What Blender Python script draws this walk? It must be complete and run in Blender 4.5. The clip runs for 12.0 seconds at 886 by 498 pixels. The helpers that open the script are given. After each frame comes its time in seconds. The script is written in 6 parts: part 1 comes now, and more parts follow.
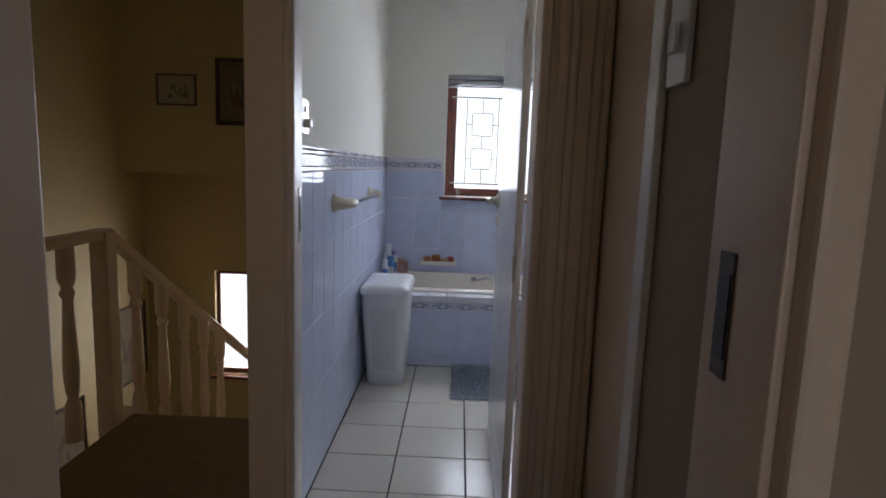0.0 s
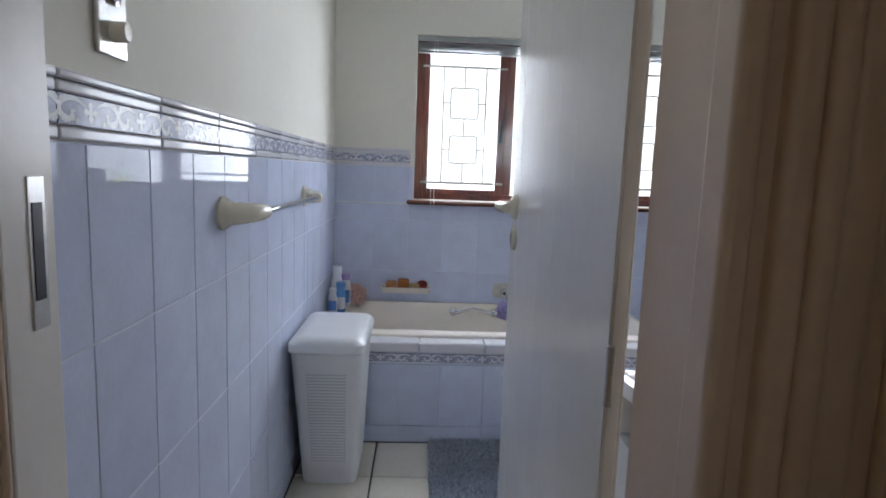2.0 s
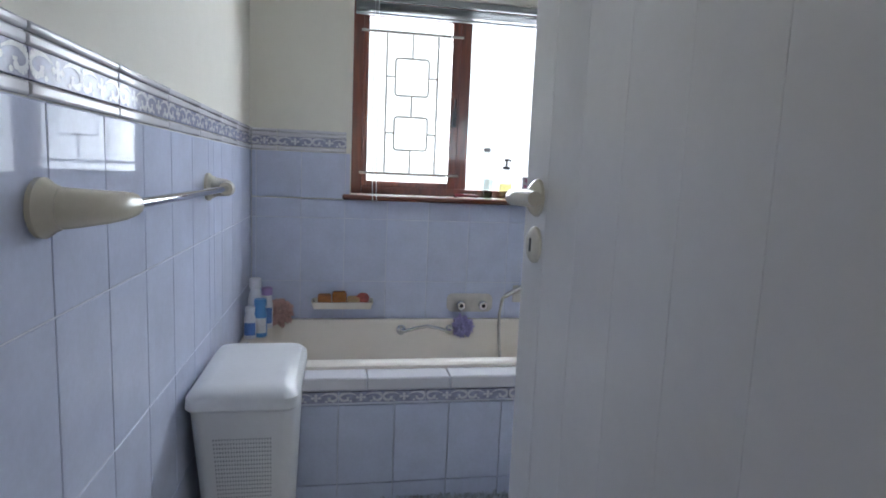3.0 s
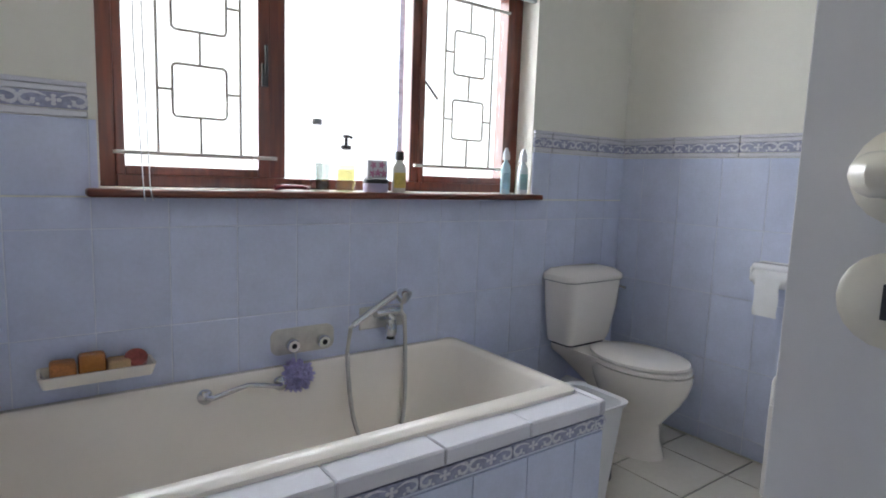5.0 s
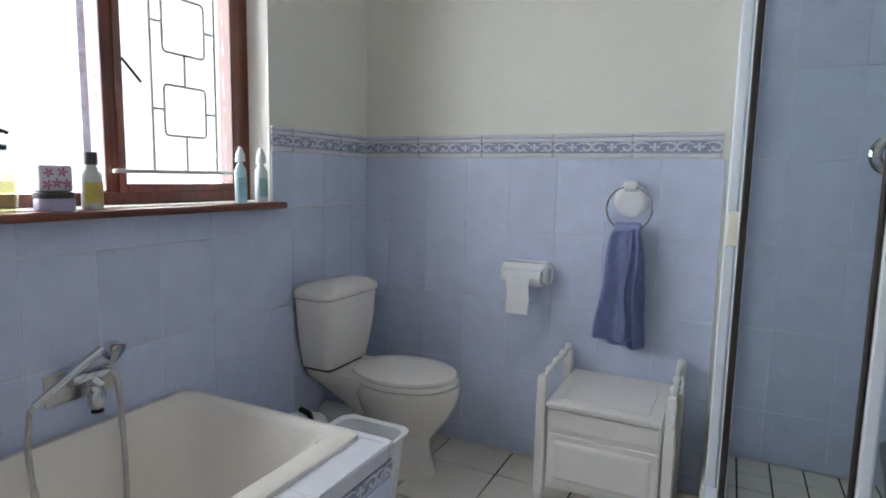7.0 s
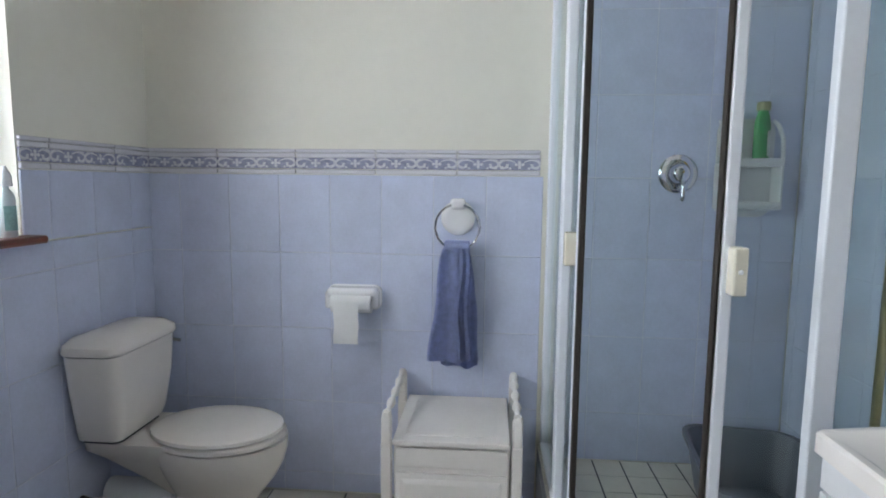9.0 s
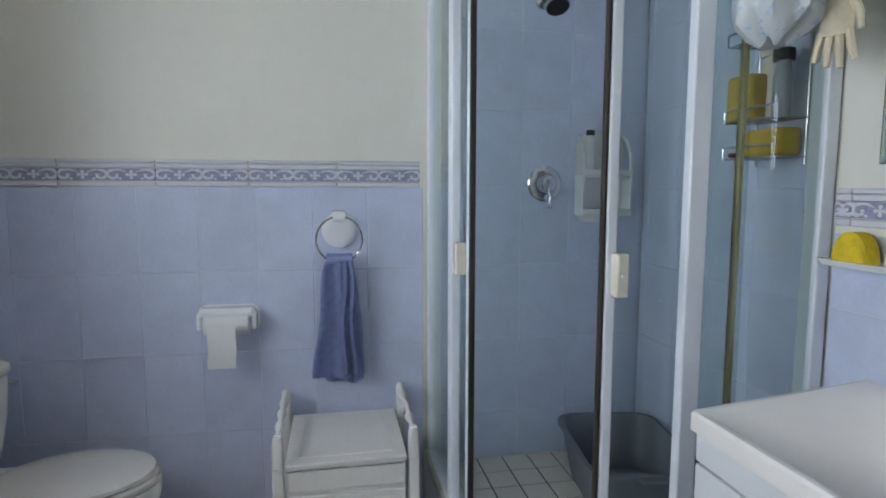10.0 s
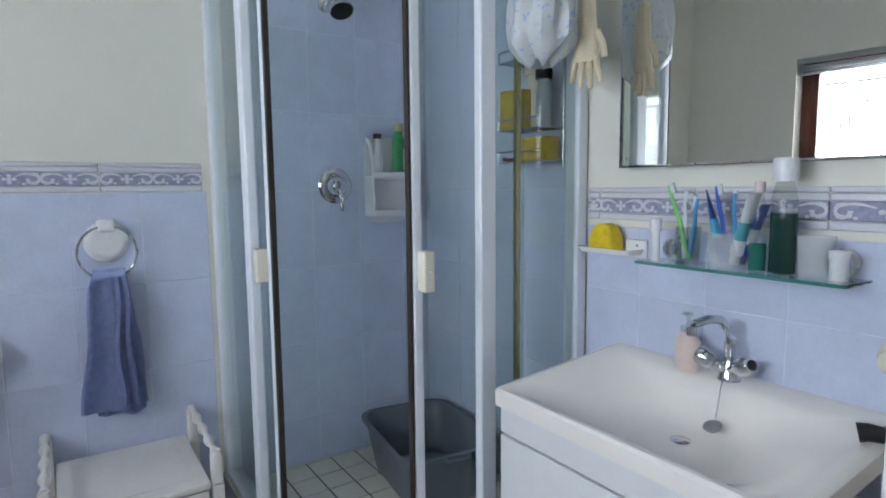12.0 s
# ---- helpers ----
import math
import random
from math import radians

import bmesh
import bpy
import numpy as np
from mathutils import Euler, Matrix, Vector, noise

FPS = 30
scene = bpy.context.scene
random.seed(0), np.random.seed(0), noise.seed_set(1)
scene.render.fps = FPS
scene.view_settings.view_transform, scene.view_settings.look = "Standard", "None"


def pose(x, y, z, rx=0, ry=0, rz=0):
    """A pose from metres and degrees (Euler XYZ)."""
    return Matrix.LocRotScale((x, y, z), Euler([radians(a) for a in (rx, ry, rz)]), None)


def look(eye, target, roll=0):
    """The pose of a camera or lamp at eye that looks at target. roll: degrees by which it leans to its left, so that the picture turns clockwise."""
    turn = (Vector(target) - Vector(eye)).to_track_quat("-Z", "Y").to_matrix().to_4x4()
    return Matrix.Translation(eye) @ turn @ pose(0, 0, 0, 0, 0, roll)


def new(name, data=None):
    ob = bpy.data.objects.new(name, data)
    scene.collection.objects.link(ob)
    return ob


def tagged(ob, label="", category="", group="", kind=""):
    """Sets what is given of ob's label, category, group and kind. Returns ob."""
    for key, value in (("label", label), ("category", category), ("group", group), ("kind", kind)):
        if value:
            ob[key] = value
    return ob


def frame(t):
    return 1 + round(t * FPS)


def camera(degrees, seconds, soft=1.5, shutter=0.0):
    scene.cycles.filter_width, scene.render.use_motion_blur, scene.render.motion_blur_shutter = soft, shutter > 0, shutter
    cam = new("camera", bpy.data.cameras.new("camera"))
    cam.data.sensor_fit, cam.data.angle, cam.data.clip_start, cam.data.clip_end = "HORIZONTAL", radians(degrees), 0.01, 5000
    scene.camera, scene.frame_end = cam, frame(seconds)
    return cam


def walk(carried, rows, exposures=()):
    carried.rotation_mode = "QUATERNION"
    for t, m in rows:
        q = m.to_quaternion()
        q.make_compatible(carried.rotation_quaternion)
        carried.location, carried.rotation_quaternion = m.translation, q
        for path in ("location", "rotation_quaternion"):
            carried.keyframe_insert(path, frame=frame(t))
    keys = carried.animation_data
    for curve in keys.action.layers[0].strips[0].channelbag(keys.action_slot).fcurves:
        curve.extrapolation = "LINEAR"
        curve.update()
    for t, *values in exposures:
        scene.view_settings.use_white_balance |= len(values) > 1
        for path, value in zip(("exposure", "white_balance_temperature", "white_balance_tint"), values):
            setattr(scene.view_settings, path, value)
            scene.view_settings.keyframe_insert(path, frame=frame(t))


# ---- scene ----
cam = camera(74.7, 12.0, soft=1.8)
PATH = [
    (0, (0.182, 0.188, 1.393), (0.134, 2.168, 1.114), 2.0),
    (0.5, (0.171, 0.463, 1.394), (0.13, 2.444, 1.12), 2.0),
    (1, (0.172, 0.763, 1.375), (0.163, 2.744, 1.099), 2.2),
    (1.5, (0.177, 1.076, 1.364), (0.195, 3.057, 1.097), 2.1),
    (2, (0.101, 1.408, 1.332), (0.185, 3.388, 1.069), 2.1),
    (2.5, (0.042, 1.721, 1.286), (0.229, 3.695, 1.023), 2.2),
    (3, (0.004, 2.024, 1.276), (0.36, 3.978, 1.02), 2.4),
    (3.2, (-0.012, 2.122, 1.274), (0.402, 4.066, 1.017), 2.4),
    (4.8, (-0.124, 2.877, 1.227), (0.945, 4.549, 0.98), 1.9),
    (5, (-0.13, 2.957, 1.226), (1.038, 4.562, 0.979), 2.0),
    (5.5, (-0.102, 3.086, 1.232), (1.275, 4.515, 0.986), 1.7),
    (6, (-0.04, 3.19, 1.236), (1.516, 4.423, 0.993), 1.4),
    (6.5, (0.005, 3.247, 1.261), (1.683, 4.307, 1.013), 1.4),
    (7, (0.037, 3.301, 1.268), (1.817, 4.179, 1.022), 1.1),
    (9, (0.172, 3.545, 1.33), (2.153, 3.698, 1.102), 0.6),
    (9.5, (0.166, 3.622, 1.324), (2.152, 3.507, 1.115), 0.4),
    (10, (0.18, 3.692, 1.357), (2.133, 3.318, 1.146), 0.1),
    (10.5, (0.193, 3.72, 1.362), (2.089, 3.118, 1.15), -0.2),
    (11, (0.194, 3.756, 1.365), (2.013, 2.952, 1.152), -0.4),
    (11.5, (0.196, 3.785, 1.366), (1.93, 2.811, 1.154), -0.4),
    (12, (0.207, 3.803, 1.363), (1.862, 2.7, 1.151), -0.6),
]
EXPO = [(0, -0.04, 6150, 17), (0.5, 0.12, 6250, 16), (1.5, 0.37, 6350, 15), (2, 0.36, 6250, 14), (2.5, 0.31, 6150, 13), (3, 0.25, 6200, 13), (5, 0.22, 6550, 14), (6, 0.18, 6500, 13), (7, 0.15, 6450, 12), (9, 0.35, 6500, 12), (10, 0.0, 6250, 11), (11, -0.03, 6100, 11), (12, 0.10, 6150, 11)]
walk(cam, [(t, look(eye, target, roll)) for t, eye, target, roll in PATH], EXPO)

# ---- world and light ----
world = bpy.data.worlds.new("sky")
scene.world = world
world.use_nodes = True
wt = world.node_tree
sky = wt.nodes.new("ShaderNodeTexSky")
sky.sky_type, sky.sun_disc = "NISHITA", False
sky.sun_elevation, sky.sun_rotation = radians(48), radians(200)
wt.nodes["Background"].inputs[1].default_value = 0.12
wt.links.new(sky.outputs[0], wt.nodes["Background"].inputs[0])

sun = new("sun", bpy.data.lights.new("sun", "SUN"))
sun.data.energy, sun.data.angle, sun.data.color = 3.0, radians(0.5), (1, 0.95, 0.88)
sun.matrix_world = look((0, 0, 0), (0.25, 0.62, -0.74))


def rect_light(name, eye, target, w, h, watts, colour):
    la = bpy.data.lights.new(name, "AREA")
    la.shape, la.size, la.size_y, la.energy, la.color = "RECTANGLE", w, h, watts, colour
    ob = new(name, la)
    ob.matrix_world = look(eye, target)
    return ob


rect_light("bathroom_window_light", (0.94, 5.42, 1.75), (0.94, 0, 1.45), 2.3, 1.5, 100, (0.87, 0.935, 1.0))
rect_light("stair_window_light", (-1.85, 6.35, -0.25), (-1.85, 0, -0.6), 1.2, 1.4, 45, (1.0, 0.95, 0.86))
# Added fill for the hall, from an unseen opening behind the start.
rect_light("bedroom_window_light", (0.45, -2.62, 1.6), (-0.05, 0, 1.2), 1.2, 1.1, 3.1, (1.0, 0.88, 0.82))

# ---- materials ----
MATS = {}


def material(name, colour, rough=0.5, metal=0.0, vary=0.06, scale=6.0, bump=0.0, bump_scale=60.0, island=0.0, gloss=0.5, wear=None, coat=0.0):
    """Principled surface with two scales of colour variation, roughness variation and fine relief."""
    if name in MATS:
        return MATS[name]
    m = bpy.data.materials.new(name)
    m.use_nodes = True
    nt, bs = m.node_tree, m.node_tree.nodes["Principled BSDF"]
    tc = nt.nodes.new("ShaderNodeTexCoord")
    n1, n2 = nt.nodes.new("ShaderNodeTexNoise"), nt.nodes.new("ShaderNodeTexNoise")
    n1.inputs["Scale"].default_value, n1.inputs["Detail"].default_value = scale, 4
    n2.inputs["Scale"].default_value, n2.inputs["Detail"].default_value = scale * 9, 3
    info = nt.nodes.new("ShaderNodeObjectInfo")
    add = nt.nodes.new("ShaderNodeVectorMath")
    mul = nt.nodes.new("ShaderNodeVectorMath")
    mul.operation = "SCALE"
    mul.inputs["Scale"].default_value = 37.0
    comb = nt.nodes.new("ShaderNodeCombineXYZ")
    for k in range(3):
        nt.links.new(info.outputs["Random"], comb.inputs[k])
    nt.links.new(comb.outputs[0], mul.inputs[0])
    nt.links.new(tc.outputs["Object"], add.inputs[0])
    nt.links.new(mul.outputs[0], add.inputs[1])
    for n in (n1, n2):
        nt.links.new(add.outputs[0], n.inputs["Vector"])
    mix = nt.nodes.new("ShaderNodeMix")
    mix.data_type = "RGBA"
    a = [max(0, c * (1 - vary)) for c in colour]
    b = [min(1, c * (1 + vary)) for c in colour] if wear is None else wear
    mix.inputs[6].default_value, mix.inputs[7].default_value = (*a, 1), (*b, 1)
    ma = nt.nodes.new("ShaderNodeMath")
    ma.operation = "MULTIPLY_ADD"
    ma.inputs[1].default_value, ma.inputs[2].default_value = 0.35, 0.0
    nt.links.new(n2.outputs["Fac"], ma.inputs[0])
    mb = nt.nodes.new("ShaderNodeMath")
    mb.operation = "MULTIPLY_ADD"
    mb.inputs[1].default_value = 0.65
    nt.links.new(n1.outputs["Fac"], mb.inputs[0])
    nt.links.new(ma.outputs[0], mb.inputs[2])
    rmp = nt.nodes.new("ShaderNodeMapRange")
    rmp.inputs[1].default_value, rmp.inputs[2].default_value = 0.32, 0.68
    nt.links.new(mb.outputs[0], rmp.inputs[0])
    nt.links.new(rmp.outputs[0], mix.inputs[0])
    last = mix.outputs[2]
    if island:
        hsv = nt.nodes.new("ShaderNodeHueSaturation")
        mr = nt.nodes.new("ShaderNodeMapRange")
        mr.inputs[3].default_value, mr.inputs[4].default_value = 1 - island, 1 + island
        nt.links.new(info.outputs["Random"], mr.inputs[0])
        nt.links.new(mr.outputs[0], hsv.inputs["Value"])
        nt.links.new(last, hsv.inputs["Color"])
        last = hsv.outputs[0]
    nt.links.new(last, bs.inputs["Base Color"])
    rr = nt.nodes.new("ShaderNodeMapRange")
    rr.inputs[3].default_value, rr.inputs[4].default_value = rough * 0.8, min(1, rough * 1.25)
    nt.links.new(n1.outputs["Fac"], rr.inputs[0])
    nt.links.new(rr.outputs[0], bs.inputs["Roughness"])
    bs.inputs["Metallic"].default_value = metal
    bs.inputs["Specular IOR Level"].default_value = gloss
    bs.inputs["Coat Weight"].default_value = coat
    if bump:
        nb = nt.nodes.new("ShaderNodeTexNoise")
        nb.inputs["Scale"].default_value, nb.inputs["Detail"].default_value = bump_scale, 3
        nt.links.new(tc.outputs["Object"], nb.inputs["Vector"])
        bu = nt.nodes.new("ShaderNodeBump")
        bu.inputs["Strength"].default_value, bu.inputs["Distance"].default_value = bump, 0.004
        nt.links.new(nb.outputs["Fac"], bu.inputs["Height"])
        nt.links.new(bu.outputs[0], bs.inputs["Normal"])
    MATS[name] = m
    return m


def wood(name, dark, light, axis="Z", rough=0.3, coat=0.3, grain=14.0):
    m = bpy.data.materials.new(name)
    m.use_nodes = True
    nt, bs = m.node_tree, m.node_tree.nodes["Principled BSDF"]
    tc, mp = nt.nodes.new("ShaderNodeTexCoord"), nt.nodes.new("ShaderNodeMapping")
    mp.inputs["Scale"].default_value = {"X": (1, 12, 12), "Y": (12, 1, 12), "Z": (12, 12, 1)}[axis]
    no = nt.nodes.new("ShaderNodeTexNoise")
    no.inputs["Scale"].default_value, no.inputs["Detail"].default_value, no.inputs["Distortion"].default_value = grain / 3, 6, 0.6
    cr = nt.nodes.new("ShaderNodeValToRGB")
    cr.color_ramp.elements[0].position, cr.color_ramp.elements[1].position = 0.3, 0.7
    cr.color_ramp.elements[0].color, cr.color_ramp.elements[1].color = (*dark, 1), (*light, 1)
    nt.links.new(tc.outputs["Object"], mp.inputs[0])
    nt.links.new(mp.outputs[0], no.inputs["Vector"])
    nt.links.new(no.outputs["Fac"], cr.inputs[0])
    nt.links.new(cr.outputs[0], bs.inputs["Base Color"])
    bu = nt.nodes.new("ShaderNodeBump")
    bu.inputs["Strength"].default_value, bu.inputs["Distance"].default_value = 0.25, 0.002
    nt.links.new(no.outputs["Fac"], bu.inputs["Height"])
    nt.links.new(bu.outputs[0], bs.inputs["Normal"])
    bs.inputs["Roughness"].default_value, bs.inputs["Coat Weight"].default_value = rough, coat
    return m


def glass(name, tint, gloss=1.0, rough=0.0):
    """Thin pane: clear pass-through with a Fresnel reflection."""
    m = bpy.data.materials.new(name)
    m.use_nodes = True
    nt = m.node_tree
    nt.nodes.remove(nt.nodes["Principled BSDF"])
    tr, gl, mx, lw, pw, ad = (nt.nodes.new("ShaderNode" + k) for k in ("BsdfTransparent", "BsdfGlossy", "MixShader", "LayerWeight", "Math", "Math"))
    tr.inputs[0].default_value = (*tint, 1)
    gl.inputs["Roughness"].default_value = rough
    gl.inputs[0].default_value = (gloss, gloss, gloss, 1)
    lw.inputs[0].default_value = 0.5
    pw.operation, ad.operation = "POWER", "MULTIPLY_ADD"
    pw.inputs[1].default_value, ad.inputs[1].default_value, ad.inputs[2].default_value = 4.0, 0.55, 0.03
    nt.links.new(lw.outputs["Facing"], pw.inputs[0])
    nt.links.new(pw.outputs[0], ad.inputs[0])
    nt.links.new(ad.outputs[0], mx.inputs[0])
    nt.links.new(tr.outputs[0], mx.inputs[1])
    nt.links.new(gl.outputs[0], mx.inputs[2])
    nt.links.new(mx.outputs[0], nt.nodes["Material Output"].inputs[0])
    return m


def solid_glass(name, tint, rough=0.02):
    m = bpy.data.materials.new(name)
    m.use_nodes = True
    bs = m.node_tree.nodes["Principled BSDF"]
    bs.inputs["Base Color"].default_value = (*tint, 1)
    bs.inputs["Transmission Weight"].default_value, bs.inputs["Roughness"].default_value, bs.inputs["IOR"].default_value = 1.0, rough, 1.3
    return m


WALL = material("cream_wall_paint", (0.80, 0.78, 0.70), 0.8, vary=0.025, scale=2.0, bump=0.12, bump_scale=90, gloss=0.15)
HALLWALL = material("ochre_wall_paint", (0.51, 0.41, 0.215), 0.6, vary=0.05, scale=1.5, bump=0.12, bump_scale=90)
# The hall's shade is put into this cream, far darker than the bathroom's.
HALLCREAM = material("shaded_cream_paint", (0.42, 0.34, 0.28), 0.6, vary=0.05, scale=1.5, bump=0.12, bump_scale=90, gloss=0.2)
CEIL = material("white_ceiling_paint", (0.84, 0.84, 0.82), 0.7, vary=0.02, scale=2)
TILE = material("blue_glazed_tile", (0.60, 0.645, 0.80), 0.035, vary=0.07, scale=9.0, bump=0.02, bump_scale=14, island=0.03, gloss=0.045)
GROUT = material("white_grout", (0.70, 0.73, 0.82), 0.8, vary=0.08, scale=20)
TRIM = material("white_glazed_trim", (0.70, 0.695, 0.74), 0.08, vary=0.04, scale=10, gloss=0.15)
BORDER = material("periwinkle_glaze", (0.33, 0.34, 0.47), 0.1, vary=0.25, scale=60, gloss=0.12)
MOTIF = material("white_motif_glaze", (0.68, 0.68, 0.72), 0.1, vary=0.12, scale=80, gloss=0.12)
FLOORT = material("white_floor_tile", (0.72, 0.68, 0.59), 0.20, vary=0.05, scale=5, bump=0.03, bump_scale=30, island=0.03)
FGROUT = material("dark_floor_grout", (0.045, 0.045, 0.055), 0.85, vary=0.3, scale=30)
ENAMEL = material("cream_enamel", (0.88, 0.82, 0.735), 0.12, vary=0.02, scale=2)
BASINW = material("white_cast_basin", (0.92, 0.875, 0.83), 0.06, vary=0.015, scale=3)
CERAMIC = material("white_ceramic", (0.85, 0.80, 0.73), 0.07, vary=0.02, scale=3)
GLAZE = material("bright_white_glaze", (0.86, 0.86, 0.87), 0.12, vary=0.02, scale=5)
WHITE = material("white_gloss_paint", (0.80, 0.765, 0.72), 0.33, vary=0.04, scale=6, bump=0.06, bump_scale=40)
DOORP = material("white_door_paint", (0.79, 0.78, 0.77), 0.2, vary=0.03, scale=4, bump=0.06, bump_scale=35, gloss=0.3)
JAMB = material("cream_jamb_paint", (0.78, 0.63, 0.51), 0.35, vary=0.06, scale=6, bump=0.08, bump_scale=40)
PLASTIC = material("white_plastic", (0.78, 0.79, 0.80), 0.3, vary=0.03, scale=8)
IVORY = material("ivory_plastic", (0.78, 0.735, 0.61), 0.25, vary=0.05, scale=10)
CHROME = material("chrome", (0.62, 0.63, 0.65), 0.08, metal=1.0, vary=0.05, scale=15)
STEEL = material("brushed_steel", (0.55, 0.54, 0.52), 0.3, metal=1.0, vary=0.12, scale=30)
RUBBER = material("dark_rubber", (0.03, 0.022, 0.018), 0.6, vary=0.3, scale=20)
BLACK = material("black_plastic", (0.015, 0.015, 0.017), 0.35, vary=0.2, scale=20)
ALU = material("white_aluminium", (0.80, 0.83, 0.88), 0.3, vary=0.03, scale=6)
BRASS = material("gold_edge_strip", (0.55, 0.46, 0.24), 0.35, metal=0.6, vary=0.2, scale=12)
BARS = material("cream_burglar_bar", (0.50, 0.48, 0.43), 0.4, vary=0.08, scale=20)
GREY = material("grey_plastic_basin", (0.13, 0.145, 0.175), 0.4, vary=0.08, scale=6)
CARPET = material("brown_carpet", (0.27, 0.19, 0.11), 0.95, vary=0.18, scale=30, bump=0.9, bump_scale=300)
TOWEL = material("blue_towelling", (0.38, 0.44, 0.72), 0.95, vary=0.16, scale=40, bump=1.0, bump_scale=420)
MATPILE = material("grey_blue_pile", (0.48, 0.52, 0.60), 0.95, vary=0.35, scale=60, bump=1.0, bump_scale=200)
PAPER = material("tissue_paper", (0.82, 0.82, 0.82), 0.9, vary=0.03, scale=20, bump=0.3, bump_scale=150)
TIMBER = wood("mahogany", (0.075, 0.016, 0.010), (0.18, 0.042, 0.020), "Z")
TIMBERX = wood("mahogany_sill", (0.085, 0.018, 0.010), (0.21, 0.050, 0.020), "X")
DARKWOOD = wood("dark_frame_wood", (0.03, 0.016, 0.01), (0.08, 0.04, 0.02), "X")
def backdrop_glow():
    """Bright hazy sky seen through the windows."""
    m = bpy.data.materials.new("hazy_sky")
    m.use_nodes = True
    nt = m.node_tree
    nt.nodes.remove(nt.nodes["Principled BSDF"])
    em = nt.nodes.new("ShaderNodeEmission")
    em.inputs[0].default_value, em.inputs[1].default_value = (0.95, 0.98, 1.0, 1), 1.5
    nt.links.new(em.outputs[0], nt.nodes["Material Output"].inputs[0])
    return m


GLOW = backdrop_glow()
PANE = glass("window_glass", (0.97, 0.98, 0.98))
SHOWERGLASS = glass("shower_glass", (0.88, 0.92, 0.905))
CLEAR = glass("clear_plastic", (0.87, 0.89, 0.88))
SHELFGLASS = solid_glass("green_edge_glass", (0.72, 0.90, 0.86))
MIRROR = material("mirror_silver", (0.93, 0.94, 0.92), 0.0, metal=1.0, vary=0.0)
BLIND = material("grey_blind_slat", (0.34, 0.36, 0.36), 0.4, vary=0.08, scale=10)
PURPLE = material("purple_mesh", (0.52, 0.47, 0.86), 0.8, vary=0.35, scale=60)
PINK = material("pink_mesh", (0.70, 0.46, 0.42), 0.8, vary=0.15, scale=60)
YELLOW = material("yellow_sponge", (0.78, 0.58, 0.02), 0.85, vary=0.15, scale=50, bump=0.8, bump_scale=160)
OCHRES = material("ochre_sponge", (0.62, 0.42, 0.05), 0.85, vary=0.2, scale=40, bump=0.8, bump_scale=160)
BRICK = material("grey_stone", (0.42, 0.47, 0.58), 0.9, vary=0.4, scale=30, bump=0.8, bump_scale=40)


def plain(name, colour, rough=0.35, vary=0.08):
    return material(name, colour, rough, vary=vary, scale=14)


# ---- mesh helpers ----
def box(bm, a, b, bevel=0.0, seg=2, m=None):
    """Axis-aligned block from corner a to corner b, with rounded edges."""
    c = [(p + q) / 2 for p, q in zip(a, b)]
    d = [abs(q - p) for p, q in zip(a, b)]
    mt = Matrix.LocRotScale(c, None, d)
    lay = bm.faces.layers.int.get("flat") or bm.faces.layers.int.new("flat")
    r = bmesh.ops.create_cube(bm, size=1.0, matrix=mt)
    vs = r["verts"]
    if bevel:
        es = list({e for v in vs for e in v.link_edges})
        g = bmesh.ops.bevel(bm, geom=es, offset=min(bevel, min(d) * 0.45), segments=seg, affect="EDGES", profile=0.5)
        vs = list({v for f in g["faces"] for v in f.verts} | {v for v in vs if v.is_valid})
    for f in {f for v in vs for f in v.link_faces}:
        f.normal_update()
        if max(abs(c) for c in f.normal) > 0.9999:
            f[lay] = 1
    if m is not None:
        bmesh.ops.transform(bm, matrix=m, verts=vs)
    return vs


def lathe(bm, prof, at=(0, 0, 0), n=20, axis="Z", sx=1.0, sy=1.0, m=None):
    """Turned body: prof is (radius, height) pairs."""
    rot = {"Z": Matrix(), "X": Matrix.Rotation(radians(90), 4, "Y"), "Y": Matrix.Rotation(radians(-90), 4, "X")}[axis]
    mt = Matrix.Translation(at) @ rot
    if m is not None:
        mt = m @ mt
    rings = []
    for r, h in prof:
        rings.append([bm.verts.new(mt @ Vector((max(r, 1e-4) * math.cos(2 * math.pi * k / n) * sx, max(r, 1e-4) * math.sin(2 * math.pi * k / n) * sy, h))) for k in range(n)])
    for p, q in zip(rings, rings[1:]):
        for k in range(n):
            bm.faces.new((p[k], p[(k + 1) % n], q[(k + 1) % n], q[k]))
    bm.faces.new(rings[0][::-1])
    bm.faces.new(rings[-1])


def tube(bm, pts, r, n=8, closed=False):
    """Round bar that follows pts."""
    pts = [Vector(p) for p in pts]
    rings = []
    up = Vector((0.13, 0.21, 0.97))
    for i, p in enumerate(pts):
        if closed:
            d = pts[(i + 1) % len(pts)] - pts[i - 1]
        else:
            d = pts[min(i + 1, len(pts) - 1)] - pts[max(i - 1, 0)]
        d.normalize()
        u = d.cross(up)
        if u.length < 0.05:
            u = d.cross(Vector((1, 0, 0)))
        u.normalize()
        w = d.cross(u)
        rr = r(i / max(1, len(pts) - 1)) if callable(r) else r
        rings.append([bm.verts.new(p + rr * (math.cos(2 * math.pi * k / n) * u + math.sin(2 * math.pi * k / n) * w)) for k in range(n)])
    pairs = list(zip(rings, rings[1:])) + ([(rings[-1], rings[0])] if closed else [])
    for p, q in pairs:
        for k in range(n):
            bm.faces.new((p[k], p[(k + 1) % n], q[(k + 1) % n], q[k]))
    if not closed:
        bm.faces.new(rings[0][::-1])
        bm.faces.new(rings[-1])


